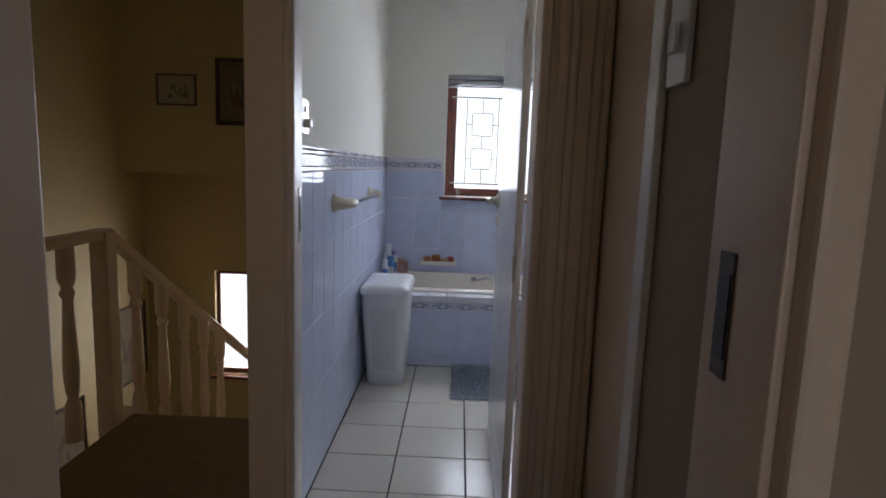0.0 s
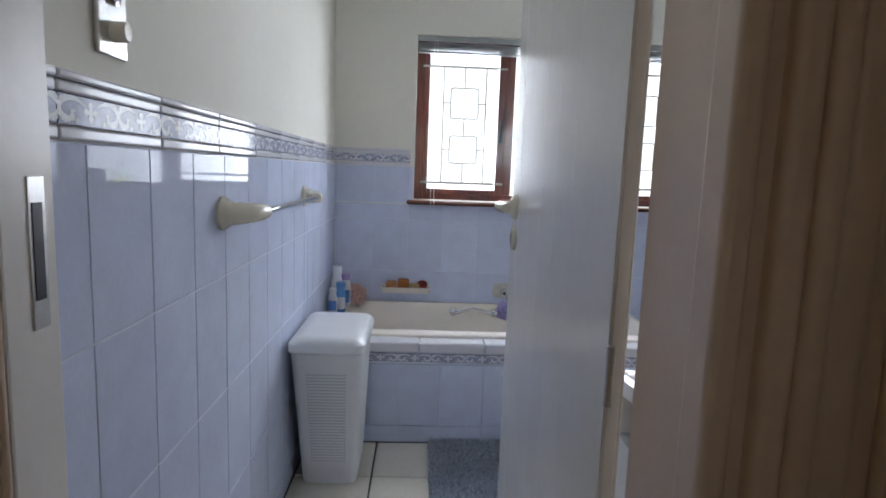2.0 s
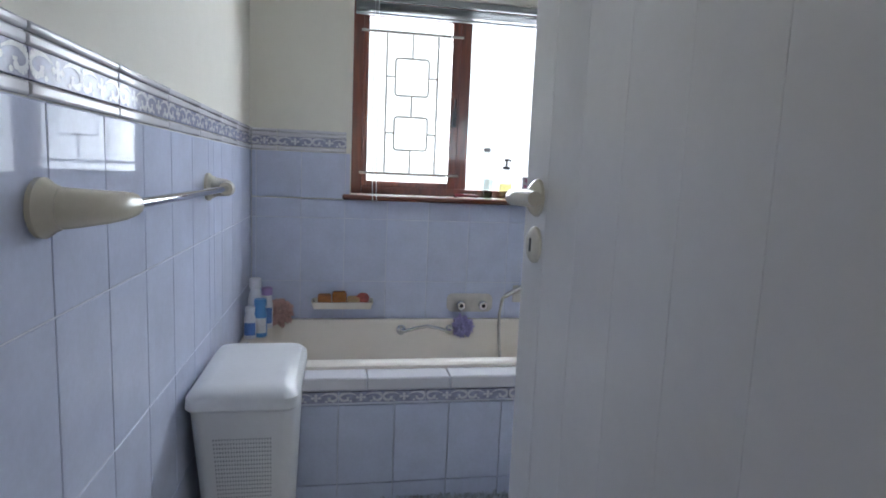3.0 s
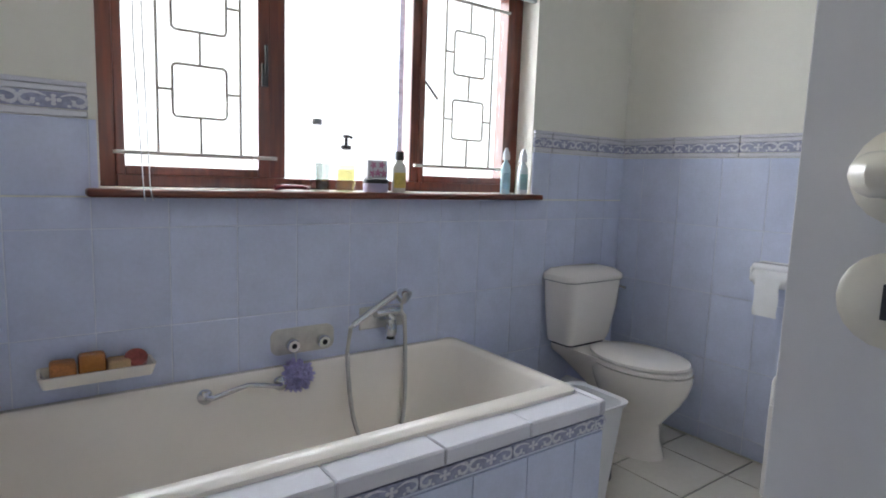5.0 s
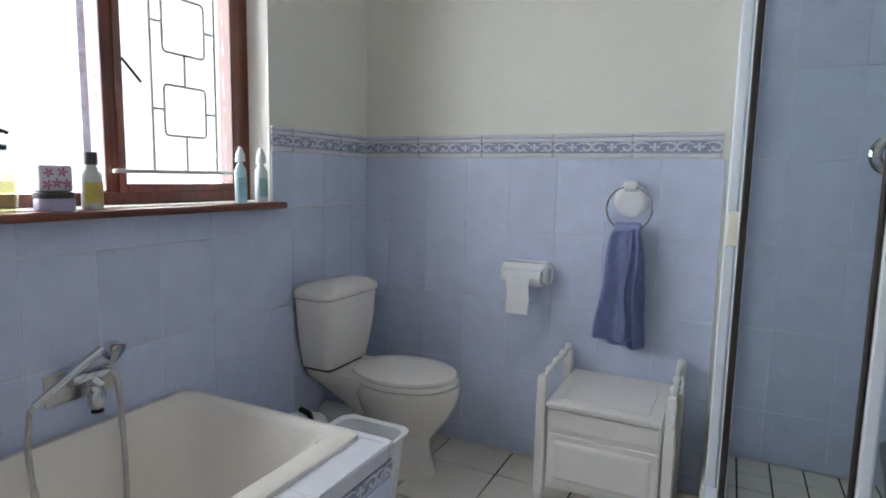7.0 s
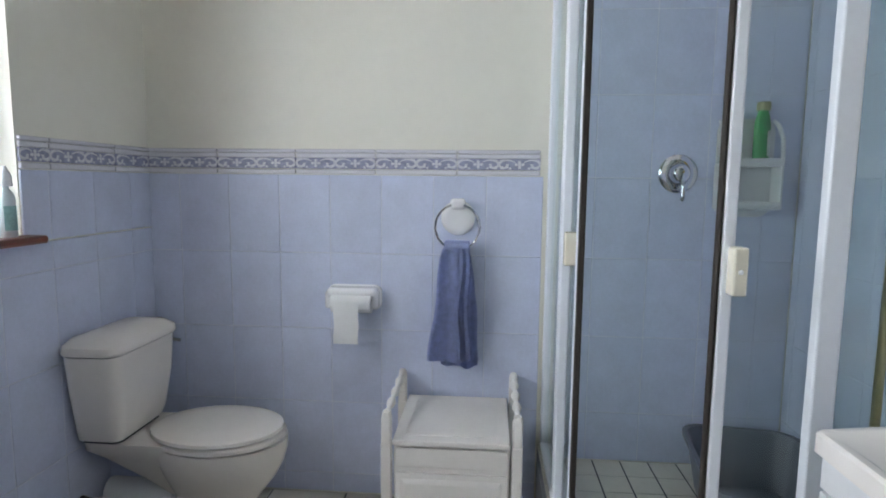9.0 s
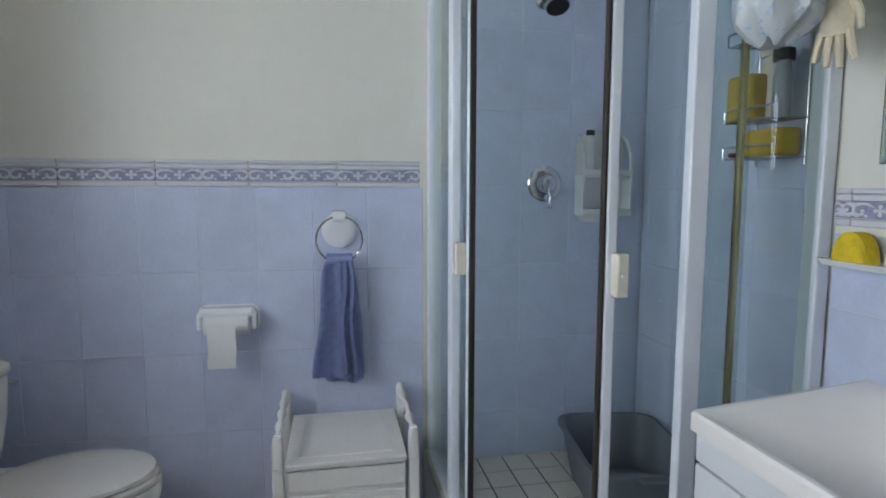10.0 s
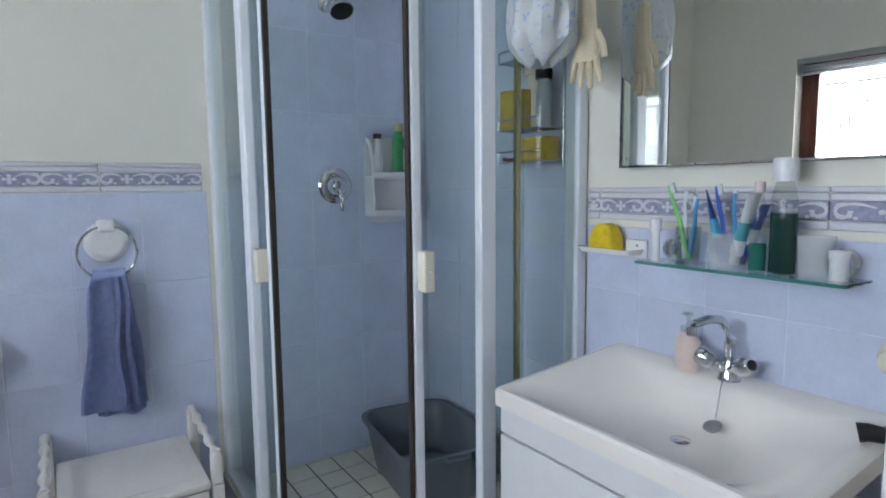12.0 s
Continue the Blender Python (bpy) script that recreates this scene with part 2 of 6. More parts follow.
def loft(bm, rings, cap=True):
    """Skin over closed rings of equal count."""
    vs = [[bm.verts.new(p) for p in ring] for ring in rings]
    n = len(vs[0])
    for p, q in zip(vs, vs[1:]):
        for k in range(n):
            bm.faces.new((p[k], p[(k + 1) % n], q[(k + 1) % n], q[k]))
    if cap:
        bm.faces.new(vs[0][::-1])
        bm.faces.new(vs[-1])


def rring(x0, y0, x1, y1, z, r, k=5):
    """A rounded rectangle at height z, counter-clockwise."""
    out = []
    for cx, cy, a0 in ((x1 - r, y1 - r, 0), (x0 + r, y1 - r, 90), (x0 + r, y0 + r, 180), (x1 - r, y0 + r, 270)):
        for i in range(k + 1):
            a = radians(a0 + 90 * i / k)
            out.append((cx + r * math.cos(a), cy + r * math.sin(a), z))
    return out


def oval(cx, cy, rx, ry, z, n=32, egg=0.0):
    out = []
    for k in range(n):
        a = 2 * math.pi * k / n
        y = math.sin(a)
        out.append((cx + rx * math.cos(a) * (1 + egg * y), cy + ry * y, z))
    return out


def thing(name, at, label, category, group="", kind="", rz=0.0):
    ob = new(name)
    ob.empty_display_size = 0.05
    ob.location, ob.rotation_euler = at, (0, 0, radians(rz))
    return tagged(ob, label, category, group, kind)


def link(name, bm, mat, smooth=True, angle=40):
    bmesh.ops.recalc_face_normals(bm, faces=bm.faces[:])
    me = bpy.data.meshes.new(name)
    if smooth:
        lay = bm.faces.layers.int.get("flat")
        for f in bm.faces:
            f.smooth = not (lay and f[lay])
        for e in bm.edges:
            if len(e.link_faces) == 2 and e.calc_face_angle(0) > radians(angle):
                e.smooth = False
    bm.to_mesh(me)
    bm.free()
    for m in (mat if isinstance(mat, (list, tuple)) else [mat]):
        me.materials.append(m)
    return new(name, me)


def part(name, bm, mat, parent, label="", smooth=True):
    ob = link(name, bm, mat, smooth)
    ob.parent = parent
    if label:
        tagged(ob, label)
    return ob


def pbox(name, a, b, mat, parent, label="", bevel=0.003):
    bm = bmesh.new()
    box(bm, a, b, bevel)
    return part(name, bm, mat, parent, label)


def structure(name, boxes, mat, label, category, bevel=0.0):
    bm = bmesh.new()
    for a, b in boxes:
        box(bm, a, b, bevel)
    return tagged(link(name, bm, mat, False), label, category, kind="structure")


def share(ob, parent, at, rz=0.0):
    """Another object on ob's mesh, as a piece of parent."""
    o = new(ob.name.split(".")[0], ob.data)
    o.parent, o.location, o.rotation_euler = parent, at, (0, 0, radians(rz))
    return o


# ---- plan ----
W, E, N, S = -0.42, 2.505, 4.955, 2.36
TOP = 2.75
DY0, DY1 = 1.955, 2.136          # the bathroom's door wall
DX0, DX1 = -0.345, 0.415         # the door opening
WX0, WX1, WZ0, WZ1 = 0.06, 1.82, 1.16, 2.127   # the window opening
T = 0.008                      # tile thickness

wall_n = structure("wall_north", [((W - 0.15, N, -0.1), (WX0, N + 0.2, TOP)), ((WX1, N, -0.1), (E + 0.15, N + 0.2, TOP)),
                                  ((WX0, N, -0.1), (WX1, N + 0.2, WZ0)), ((WX0, N, WZ1), (WX1, N + 0.2, TOP))], WALL, "cream painted bathroom wall with blue tiled lower half", "wall")
wall_w = structure("wall_west", [((W - 0.05, DY0 + 0.085, -0.1), (W, N, TOP))], WALL, "cream painted bathroom wall with blue tiled lower half", "wall")
wall_e = structure("wall_east", [((E, S - 0.2, -0.1), (E + 0.15, N, TOP))], WALL, "cream painted bathroom wall with blue tiled lower half", "wall")
wall_s = structure("wall_south", [((0.56, DY1 - 0.06, -0.1), (E, S, TOP)), ((DX0, DY0 + 0.003, 2.06), (0.56, DY1, TOP))], WALL, "cream painted bathroom wall behind the vanity", "wall")
ceiling = structure("ceiling", [((W - 0.05, DY0, TOP), (E + 0.15, N + 0.2, TOP + 0.1))], CEIL, "plain white plastered ceiling", "ceiling")
floor = structure("floor", [((W - 0.05, DY0, -0.12), (E, N, -0.009))], FGROUT, "white floor tiles with dark grout joints", "floor")

# ---- hall and stairwell ----
HT = 2.95
hall_floor = structure("hall_floor", [((-1.56, -1.2, -0.25), (0.66, DY0, -0.004)), ((-1.56, DY0, -0.25), (W - 0.05, 3.17, -0.004)), ((DX0, DY0, -0.25), (DX1, DY1, -0.004))], CARPET, "brown short-pile carpet on the landing", "floor")
structure("hall_ceiling", [((-3.15, 0.62, HT), (0.8, DY0, HT + 0.1)), ((-3.15, DY0, HT), (W - 0.05, 6.3, HT + 0.1))], CEIL, "plain plastered hall ceiling in shade", "ceiling")
structure("hall_wall_west", [((-3.15, 0.62, -3.0), (-3.0, 6.3, HT))], HALLWALL, "ochre painted stairwell wall", "wall")
structure("hall_wall_north", [((-3.0, 6.0, -3.0), (-2.3, 6.2, 1.25)), ((-1.45, 6.0, -3.0), (W - 0.05, 6.2, 1.25)), ((-2.3, 6.0, 0.26), (-1.45, 6.2, 1.25)),
                              ((-2.3, 6.0, -3.0), (-1.45, 6.2, -0.84)), ((-3.0, 5.6, 1.25), (W - 0.05, 6.2, HT))], HALLWALL, "ochre stairwell wall with a bulkhead over it", "wall")
structure("hall_wall_inner", [((W - 0.07, DY0 + 0.086, -3.0), (W - 0.05, 6.0, HT))], HALLWALL, "ochre painted wall beside the stairs", "wall")
structure("hall_wall_east", [((0.643, 0.76, -0.1), (0.80, DY0 + 0.1, HT))], HALLCREAM, "cream hall wall with shade put into its colour", "wall")
structure("hall_lower_floor", [((-3.0, 1.0, -2.85), (W - 0.07, 6.0, -2.8))], CARPET, "brown carpet at the foot of the stairs", "floor")
structure("hall_lower_wall", [((-3.0, 0.9, -2.8), (W - 0.07, 1.0, -0.25))], HALLWALL, "ochre painted stairwell wall", "wall")
structure("hall_return", [((0.47, 0.62, -0.1), (0.643, 1.06, HT))], HALLCREAM, "cream wall return beside the doorway, shade put into its colour", "wall")
structure("bedroom_wall", [((-3.0, 0.62, -0.2), (-0.31, 0.76, HT)), ((-0.31, 0.62, 2.06), (0.47, 0.76, HT))], HALLWALL, "ochre painted wall round a doorway", "wall")
# Unseen room added round the start; its south opening lets the hall fill in.
structure("bedroom_shell", [((-3.0, -2.5, -0.25), (-0.25, -2.35, HT)), ((1.15, -2.5, -0.25), (1.6, -2.35, HT)), ((-0.25, -2.5, -0.25), (1.15, -2.35, 1.0)), ((-0.25, -2.5, 2.15), (1.15, -2.35, HT)),
                            ((-3.15, -2.5, -0.25), (-3.0, 0.62, HT)), ((1.5, -2.35, -0.25), (1.6, 0.62, HT)), ((0.8, 0.62, -0.25), (1.6, 0.76, HT)), ((-3.0, -2.35, -0.25), (1.5, -1.2, -0.004)), ((-3.0, -2.5, HT), (1.6, 0.62, HT + 0.1)), ((0.66, -1.2, -0.25), (1.5, 0.62, -0.004)), ((-3.0, -1.2, -0.25), (-1.56, 0.62, -0.004))], WALL, "unseen cream walls added behind the start of the walk", "wall")
structure("backdrop", [((-6, 9.0, -4), (10, 9.02, 7))], GLOW, "bright hazy sky outside the windows", "sky")

# stair flight going down beside the bathroom wall
flight = thing("staircase", (0, 0, 0), "carpeted stairs going down from the landing", "staircase", kind="structure")
for k in range(12):
    pbox("step", (-1.50, 3.17 + 0.25 * k, -0.18 * (k + 1) - 0.2), (W - 0.075, 3.42 + 0.25 * k, -0.18 * (k + 1)), CARPET, flight, bevel=0.01)


def baluster_mesh(h):
    bm = bmesh.new()
    s = 0.038
    prof = [(s, 0), (s, 0.16 * h), (s * 0.9, 0.19 * h), (s * 0.55, 0.22 * h), (s * 0.75, 0.26 * h), (s * 0.95, 0.36 * h), (s * 0.7, 0.6 * h), (s * 0.55, 0.72 * h), (s * 0.9, 0.75 * h), (s * 0.6, 0.78 * h), (s, 0.82 * h), (s, h)]
    lathe(bm, prof, n=12)
    return bm


rail = thing("stair_balustrade", (-1.60, 0.09, 0.045), "cream painted timber balustrade with turned balusters down the stairs", "balustrade")
first = None
for k in range(12):
    y = 1.26 + 0.28 * k
    drop = max(0.0, (y - 2.95) * 0.655)
    if first is None:
        first = part("baluster", baluster_mesh(0.95), JAMB, rail)
        first.location = (0, y, 0)
    else:
        o = share(first, rail, (0, y, -drop))
bm = bmesh.new()
box(bm, (-0.035, 1.2, 0.93), (0.035, 3.0, 0.985), 0.015)
part("level_handrail", bm, JAMB, rail)
bm = bmesh.new()
sl = math.atan(0.655)
box(bm, (-0.035, -0.02, -0.03), (0.035, 2.75, 0.028), 0.015, m=pose(0, 2.97, 0.955, -math.degrees(sl), 0, 0))
part("sloping_handrail", bm, JAMB, rail)
bm = bmesh.new()
box(bm, (-0.02, 0, -0.14), (0.02, 2.75, 0.10), 0.005, m=pose(0, 3.05, -0.10, -math.degrees(sl), 0, 0))
part("stringer", bm, JAMB, rail)
bm = bmesh.new()
box(bm, (-0.045, 2.90, -0.25), (0.045, 2.99, 0.97), 0.006)
part("newel_post", bm, JAMB, rail)


def picture(name, at, w, h, label, rz=0, frame_w=0.025, mat=DARKWOOD):
    """Framed picture that faces -y."""
    p = thing(name, at, label, "picture", rz=rz)
    bm = bmesh.new()
    f = frame_w
    for a, b in (((-w / 2, -0.02, -h / 2), (-w / 2 + f, 0, h / 2)), ((w / 2 - f, -0.02, -h / 2), (w / 2, 0, h / 2)), ((-w / 2 + f, -0.02, -h / 2), (w / 2 - f, 0, -h / 2 + f)), ((-w / 2 + f, -0.02, h / 2 - f), (w / 2 - f, 0, h / 2))):
        box(bm, a, b, 0.004)
    part("picture_frame", bm, mat, p)
    pbox("mount", (-w / 2 + f, -0.010, -h / 2 + f), (w / 2 - f, -0.004, h / 2 - f), plain("mount_board", (0.42, 0.38, 0.28), 0.7) if h < 0.3 else plain("brown_print", (0.20, 0.155, 0.10), 0.7, 0.3), p, bevel=0)
    bm = bmesh.new()
    rnd = random.Random(int(w * 1000))
    for k in range(16):
        a, cx, cz = rnd.uniform(0, 3.1), rnd.gauss(0, 0.15) * w, rnd.gauss(-0.04, 0.10) * h
        lw, lh = rnd.uniform(0.02, 0.05) * w, rnd.uniform(0.04, 0.10) * h
        vs = [bm.verts.new((max(-0.4 * w, min(0.4 * w, cx + lw * math.cos(t * 0.9) * (1 + 0.4 * math.sin(3 * t + a)))), -0.0105 - 0.0001 * k, cz + lh * math.sin(t * 0.9))) for t in range(7)]
        bm.faces.new(vs)
    tagged(part("drawing", bm, plain("drawing_ink", (0.20, 0.17, 0.12), 0.8) if h < 0.3 else plain("dark_print", (0.13, 0.10, 0.07), 0.8), p), kind="stuff")
    return p


picture("framed_picture", (-2.445, 5.598, 2.012), 0.37, 0.28, "small framed drawing on the bulkhead wall", frame_w=0.014)
picture("framed_picture", (-1.87, 5.598, 2.007), 0.42, 0.60, "dark framed picture on the bulkhead wall", frame_w=0.04)
picture("framed_picture", (-2.998, 5.57, -0.435), 0.66, 0.77, "large framed picture low on the stairwell wall", rz=90)
picture("framed_picture", (-2.998, 4.63, -0.95), 0.52, 0.58, "framed picture low on the stairwell wall", rz=90)

sw = thing("window_2", (0, 0, 0), "bright stairwell window with a dark timber frame", "window", kind="structure")
bm = bmesh.new()
for a, b in (((-2.3, 6.05, -0.84), (-2.26, 6.12, 0.26)), ((-1.49, 6.05, -0.84), (-1.45, 6.12, 0.26)), ((-2.26, 6.05, 0.22), (-1.49, 6.12, 0.26)), ((-2.26, 6.05, -0.84), (-1.49, 6.12, -0.79))):
    box(bm, a, b, 0.004)
part("window_frame", bm, TIMBER, sw)
pbox("window_sill", (-2.34, 5.94, -0.88), (-1.41, 6.04, -0.845), TIMBERX, sw)
g = pbox("pane", (-2.26, 6.08, -0.79), (-1.49, 6.084, 0.22), PANE, sw, bevel=0)
g.visible_shadow = False

# doorway that the walk starts in
d2 = thing("door_frame", (0, 0, 0), "cream painted door lining with a steel strike plate", "door frame", kind="structure")
pbox("jamb", (-0.31, 0.60, 0), (-0.262, 0.80, 2.06), JAMB, d2, bevel=0.006)
pbox("jamb", (0.435, 0.60, 0), (0.47, 0.775, 2.06), JAMB, d2, bevel=0.006)
pbox("head", (-0.262, 0.60, 2.02), (0.435, 0.775, 2.06), JAMB, d2, bevel=0.006)
pbox("stop", (0.425, 0.62, 0), (0.435, 0.69, 2.02), JAMB, d2)
bm = bmesh.new()
box(bm, (0.4325, 0.712, 1.205), (0.4352, 0.742, 1.325), 0.001)
part("strike_plate", bm, plain("tarnished_steel", (0.10, 0.085, 0.075), 0.45), d2, "worn steel strike plate")
pbox("latch_hole", (0.4305, 0.714, 1.225), (0.4322, 0.736, 1.305), BLACK, d2, bevel=0)
bm = bmesh.new()
box(bm, (0.456, 1.035, 0), (0.4695, 1.085, 2.4), 0.004)
box(bm, (0.4695, 1.06, 0), (0.53, 1.085, 2.4), 0.004)
part("corner_trim", bm, WHITE, d2, "white painted corner bead")
pl = thing("light_switch", (0.4685, 0.985, 1.57), "white plastic light switch plate on the ochre hall wall", "light switch")
pbox("plate", (-0.009, -0.035, -0.06), (0, 0.035, 0.06), PLASTIC, pl)
pbox("rocker", (-0.018, -0.014, -0.02), (-0.0118, 0.014, 0.02), PLASTIC, pl)
cd = thing("cupboard_door", (0, 0, 0), "plain cream cupboard door in the hall wall", "door")
pbox("door_leaf", (0.628, 1.10, 0.01), (0.642, 2.012, 2.03), JAMB, cd, bevel=0.004)
# Solid dark strip painted in for the shade between door and architrave.
pbox("shadow_gap", (0.632, 2.014, 0.01), (0.6425, 2.024, 2.03), RUBBER, cd, bevel=0)

# ---- bathroom doorway ----
df = thing("door_frame", (0, 0, 0), "cream painted bathroom door lining with moulded architraves", "door frame", kind="structure")
pbox("jamb", (W - 0.002, DY0 + 0.084, 0), (DX0, DY1, 2.06), WHITE, df, bevel=0.004)
pbox("jamb", (DX1, DY0 + 0.04, 0), (DX1 + 0.13, DY1 + 0.062, 2.06), JAMB, df, bevel=0.004)
pbox("head", (DX0, DY0, 2.02), (DX1, DY1, 2.06), WHITE, df, bevel=0.004)
bm = bmesh.new()
for x0, x1, y0 in ((DX0 - 0.150, DX0 - 0.028, 0.0), (DX0 - 0.028, DX0 - 0.010, 0.010), (DX0 - 0.010, DX0 - 0.002, 0.018)):
    box(bm, (x0, DY0 + 0.058 + y0, 0), (x1 + 0.001, DY0 + 0.0835, 2.10), 0.005)
part("architrave", bm, JAMB, df)
bm = bmesh.new()
for x0, x1, y0 in ((DX1 - 0.006, DX1 + 0.026, 0.0), (DX1 + 0.026, DX1 + 0.046, -0.012), (DX1 + 0.046, DX1 + 0.080, 0.010), (DX1 + 0.080, DX1 + 0.105, 0.020), (DX1 + 0.105, DX1 + 0.150, 0.014), (DX1 + 0.150, DX1 + 0.182, 0.004), (DX1 + 0.182, DX1 + 0.205, 0.012)):
    box(bm, (x0, DY0 + 0.05 - y0 - 0.022, 0), (x1 + 0.002, DY0 + 0.09, 2.10), 0.011, 3)
part("architrave", bm, JAMB, df, "deeply moulded architrave")
pbox("strike_plate", (DX0 - 0.0005, 2.085, 1.13), (DX0 + 0.0018, 2.115, 1.31), STEEL, df, "steel strike plate")
pbox("latch_hole", (DX0 + 0.0010, 2.090, 1.165), (DX0 + 0.0028, 2.108, 1.28), BLACK, df, bevel=0)

# bathroom door, standing open
DOORLEN = 0.953
door = thing("door_1", (0.383, 2.222, 0), "white painted boarded door standing open with ivory lever handles", "door", kind="structure", rz=0.0)
# local: along +y from the hinge, faces at x = 0 and x = 0.028
bm = bmesh.new()
box(bm, (0.004, 0, 0.008), (0.024, DOORLEN, 2.03), 0.002)
part("core", bm, DOORP, door)
for k, (y0, y1, z0, z1) in enumerate(((0, 0.12, 0.008, 2.03), (DOORLEN - 0.12, DOORLEN, 0.008, 2.03), (0.12, DOORLEN - 0.12, 0.008, 0.22), (0.12, DOORLEN - 0.12, 1.90, 2.03))):
    for x0, x1 in ((0, 0.0045), (0.0235, 0.028)):
        pbox("stile" if k < 2 else "rail", (x0, y0, z0), (x1, y1, z1), DOORP, door, bevel=0.0015)
for k in range(5):
    y0 = 0.12 + (DOORLEN - 0.24) / 5 * k
    for x0, x1 in ((0.0005, 0.0046), (0.0234, 0.0275)):
        pbox("board", (x0, y0, 0.22), (x1, y0 + (DOORLEN - 0.24) / 5, 1.90), DOORP, door, bevel=0.0012)


def lever(parent, side):
    """Ivory lever handle with a separate keyhole rose. side -1: the face at x = 0."""
    x0 = 0 if side < 0 else 0.028
    s = side
    y = DOORLEN - 0.075
    bm = bmesh.new()
    lathe(bm, [(0.036, 0.0), (0.036, 0.006), (0.030, 0.013), (0.018, 0.02), (0.016, 0.045)], axis="X", m=pose(x0, y, 1.238, 0, 0, 0 if s > 0 else 180))
    hnd = part("lever_handle", bm, IVORY, parent, "ivory plastic lever handle")
    bm = bmesh.new()
    tube(bm, [(x0 + s * 0.03, y + 0.012, 1.238), (x0 + s * 0.05, y, 1.238), (x0 + s * 0.052, y - 0.03, 1.239), (x0 + s * 0.05, y - 0.075, 1.240), (x0 + s * 0.046, y - 0.115, 1.240)], lambda f: 0.0165 - 0.003 * f, 14)
    part("grip", bm, IVORY, hnd)
    bm = bmesh.new()
    lathe(bm, [(0.036, 0.0), (0.036, 0.005), (0.030, 0.010), (0.0, 0.011)], axis="X", m=pose(x0, y, 1.147, 0, 0, 0 if s > 0 else 180))
    ros = part("keyhole_rose", bm, IVORY, parent, "round ivory keyhole rose")
    pbox("keyhole", (x0 + s * 0.0108, y - 0.004, 1.134), (x0 + s * 0.0125, y + 0.004, 1.160), BLACK, ros, bevel=0)


lever(door, -1)
pbox("lock_plate", (0.006, DOORLEN - 0.0005, 1.09), (0.022, DOORLEN + 0.0015, 1.30), STEEL, door)
for z in (0.25, 1.0, 1.8):
    bm = bmesh.new()
    lathe(bm, [(0.007, 0), (0.007, 0.09)], at=(0.002, -0.008, z), n=10)
    part("hinge", bm, STEEL, door)

# ---- bathroom window ----
win = thing("window_1", (0, 0, 0), "mahogany window with a fixed middle pane and two barred casements", "window", kind="structure")
FY0, FY1 = N + 0.105, N + 0.175
bm = bmesh.new()
for a, b in (((WX0, FY0, WZ0), (WX0 + 0.055, FY1, WZ1)), ((WX1 - 0.055, FY0, WZ0), (WX1, FY1, WZ1)), ((WX0 + 0.055, FY0, WZ1 - 0.055), (WX1 - 0.055, FY1, WZ1)), ((WX0 + 0.055, FY0, WZ0), (WX1 - 0.055, FY1, WZ0 + 0.04)),
             ((0.605, FY0, WZ0 + 0.04), (0.665, FY1, WZ1 - 0.055)), ((1.209, FY0, WZ0 + 0.04), (1.250, FY1, WZ1 - 0.055))):
    box(bm, a, b, 0.004)
part("window_frame", bm, TIMBER, win)
for x0, x1 in ((0.115, 0.605), (1.250, 1.765)):
    bm = bmesh.new()
    z0, z1, f = WZ0 + 0.038, WZ1 - 0.053, 0.042
    for a, b in (((x0 - 0.002, FY0 - 0.008, z0), (x0 + f * 0.6, FY1 - 0.01, z1)), ((x1 - f, FY0 - 0.008, z0), (x1 + 0.002, FY1 - 0.01, z1)), ((x0 + f * 0.6, FY0 - 0.008, z0), (x1 - f, FY1 - 0.01, z0 + 0.03)), ((x0 + f * 0.6, FY0 - 0.008, z1 - 0.035), (x1 - f, FY1 - 0.01, z1))):
        box(bm, a, b, 0.004)
    cs = part("casement", bm, TIMBER, win)
    g = pbox("pane", (x0 + f * 0.6, FY0 + 0.03, z0 + 0.03), (x1 - f, FY0 + 0.034, z1 - 0.035), PANE, cs, bevel=0)
    g.visible_shadow = False
g = pbox("pane", (0.665, FY0 + 0.03, WZ0 + 0.04), (1.209, FY0 + 0.034, WZ1 - 0.055), PANE, win, bevel=0)
g.visible_shadow = False
bm = bmesh.new()
box(bm, (0.02, N - 0.075, 1.133), (1.84, N, 1.158), 0.009, 3)
box(bm, (WX0 + 0.001, N, 1.136), (WX1 - 0.001, FY0 + 0.02, 1.157), 0.001)
part("window_sill", bm, TIMBERX, win, "varnished mahogany sill board")
# casement stay and fastener
bm = bmesh.new()
tube(bm, [(0.585, FY0 - 0.016, 1.56), (0.585, FY0 - 0.030, 1.575), (0.585, FY0 - 0.032, 1.64), (0.585, FY0 - 0.028, 1.66)], 0.006, 8)
box(bm, (0.573, FY0 - 0.020, 1.52), (0.597, FY0 - 0.008, 1.60), 0.003)
part("fastener", bm, BLACK, win, "dark metal window fastener")
bm = bmesh.new()
tube(bm, [(1.268, FY0 - 0.016, 1.62), (1.280, FY0 - 0.03, 1.595), (1.315, FY0 - 0.04, 1.55)], 0.005, 8)
part("stay_handle", bm, BLACK, win, "dark metal stay handle")
# stone edge of the outside wall
structure("outside_pier", [((1.212, N + 0.215, 0.9), (1.252, N + 0.30, 2.5))], BRICK, "rough grey stone edge outside the window", "pier")


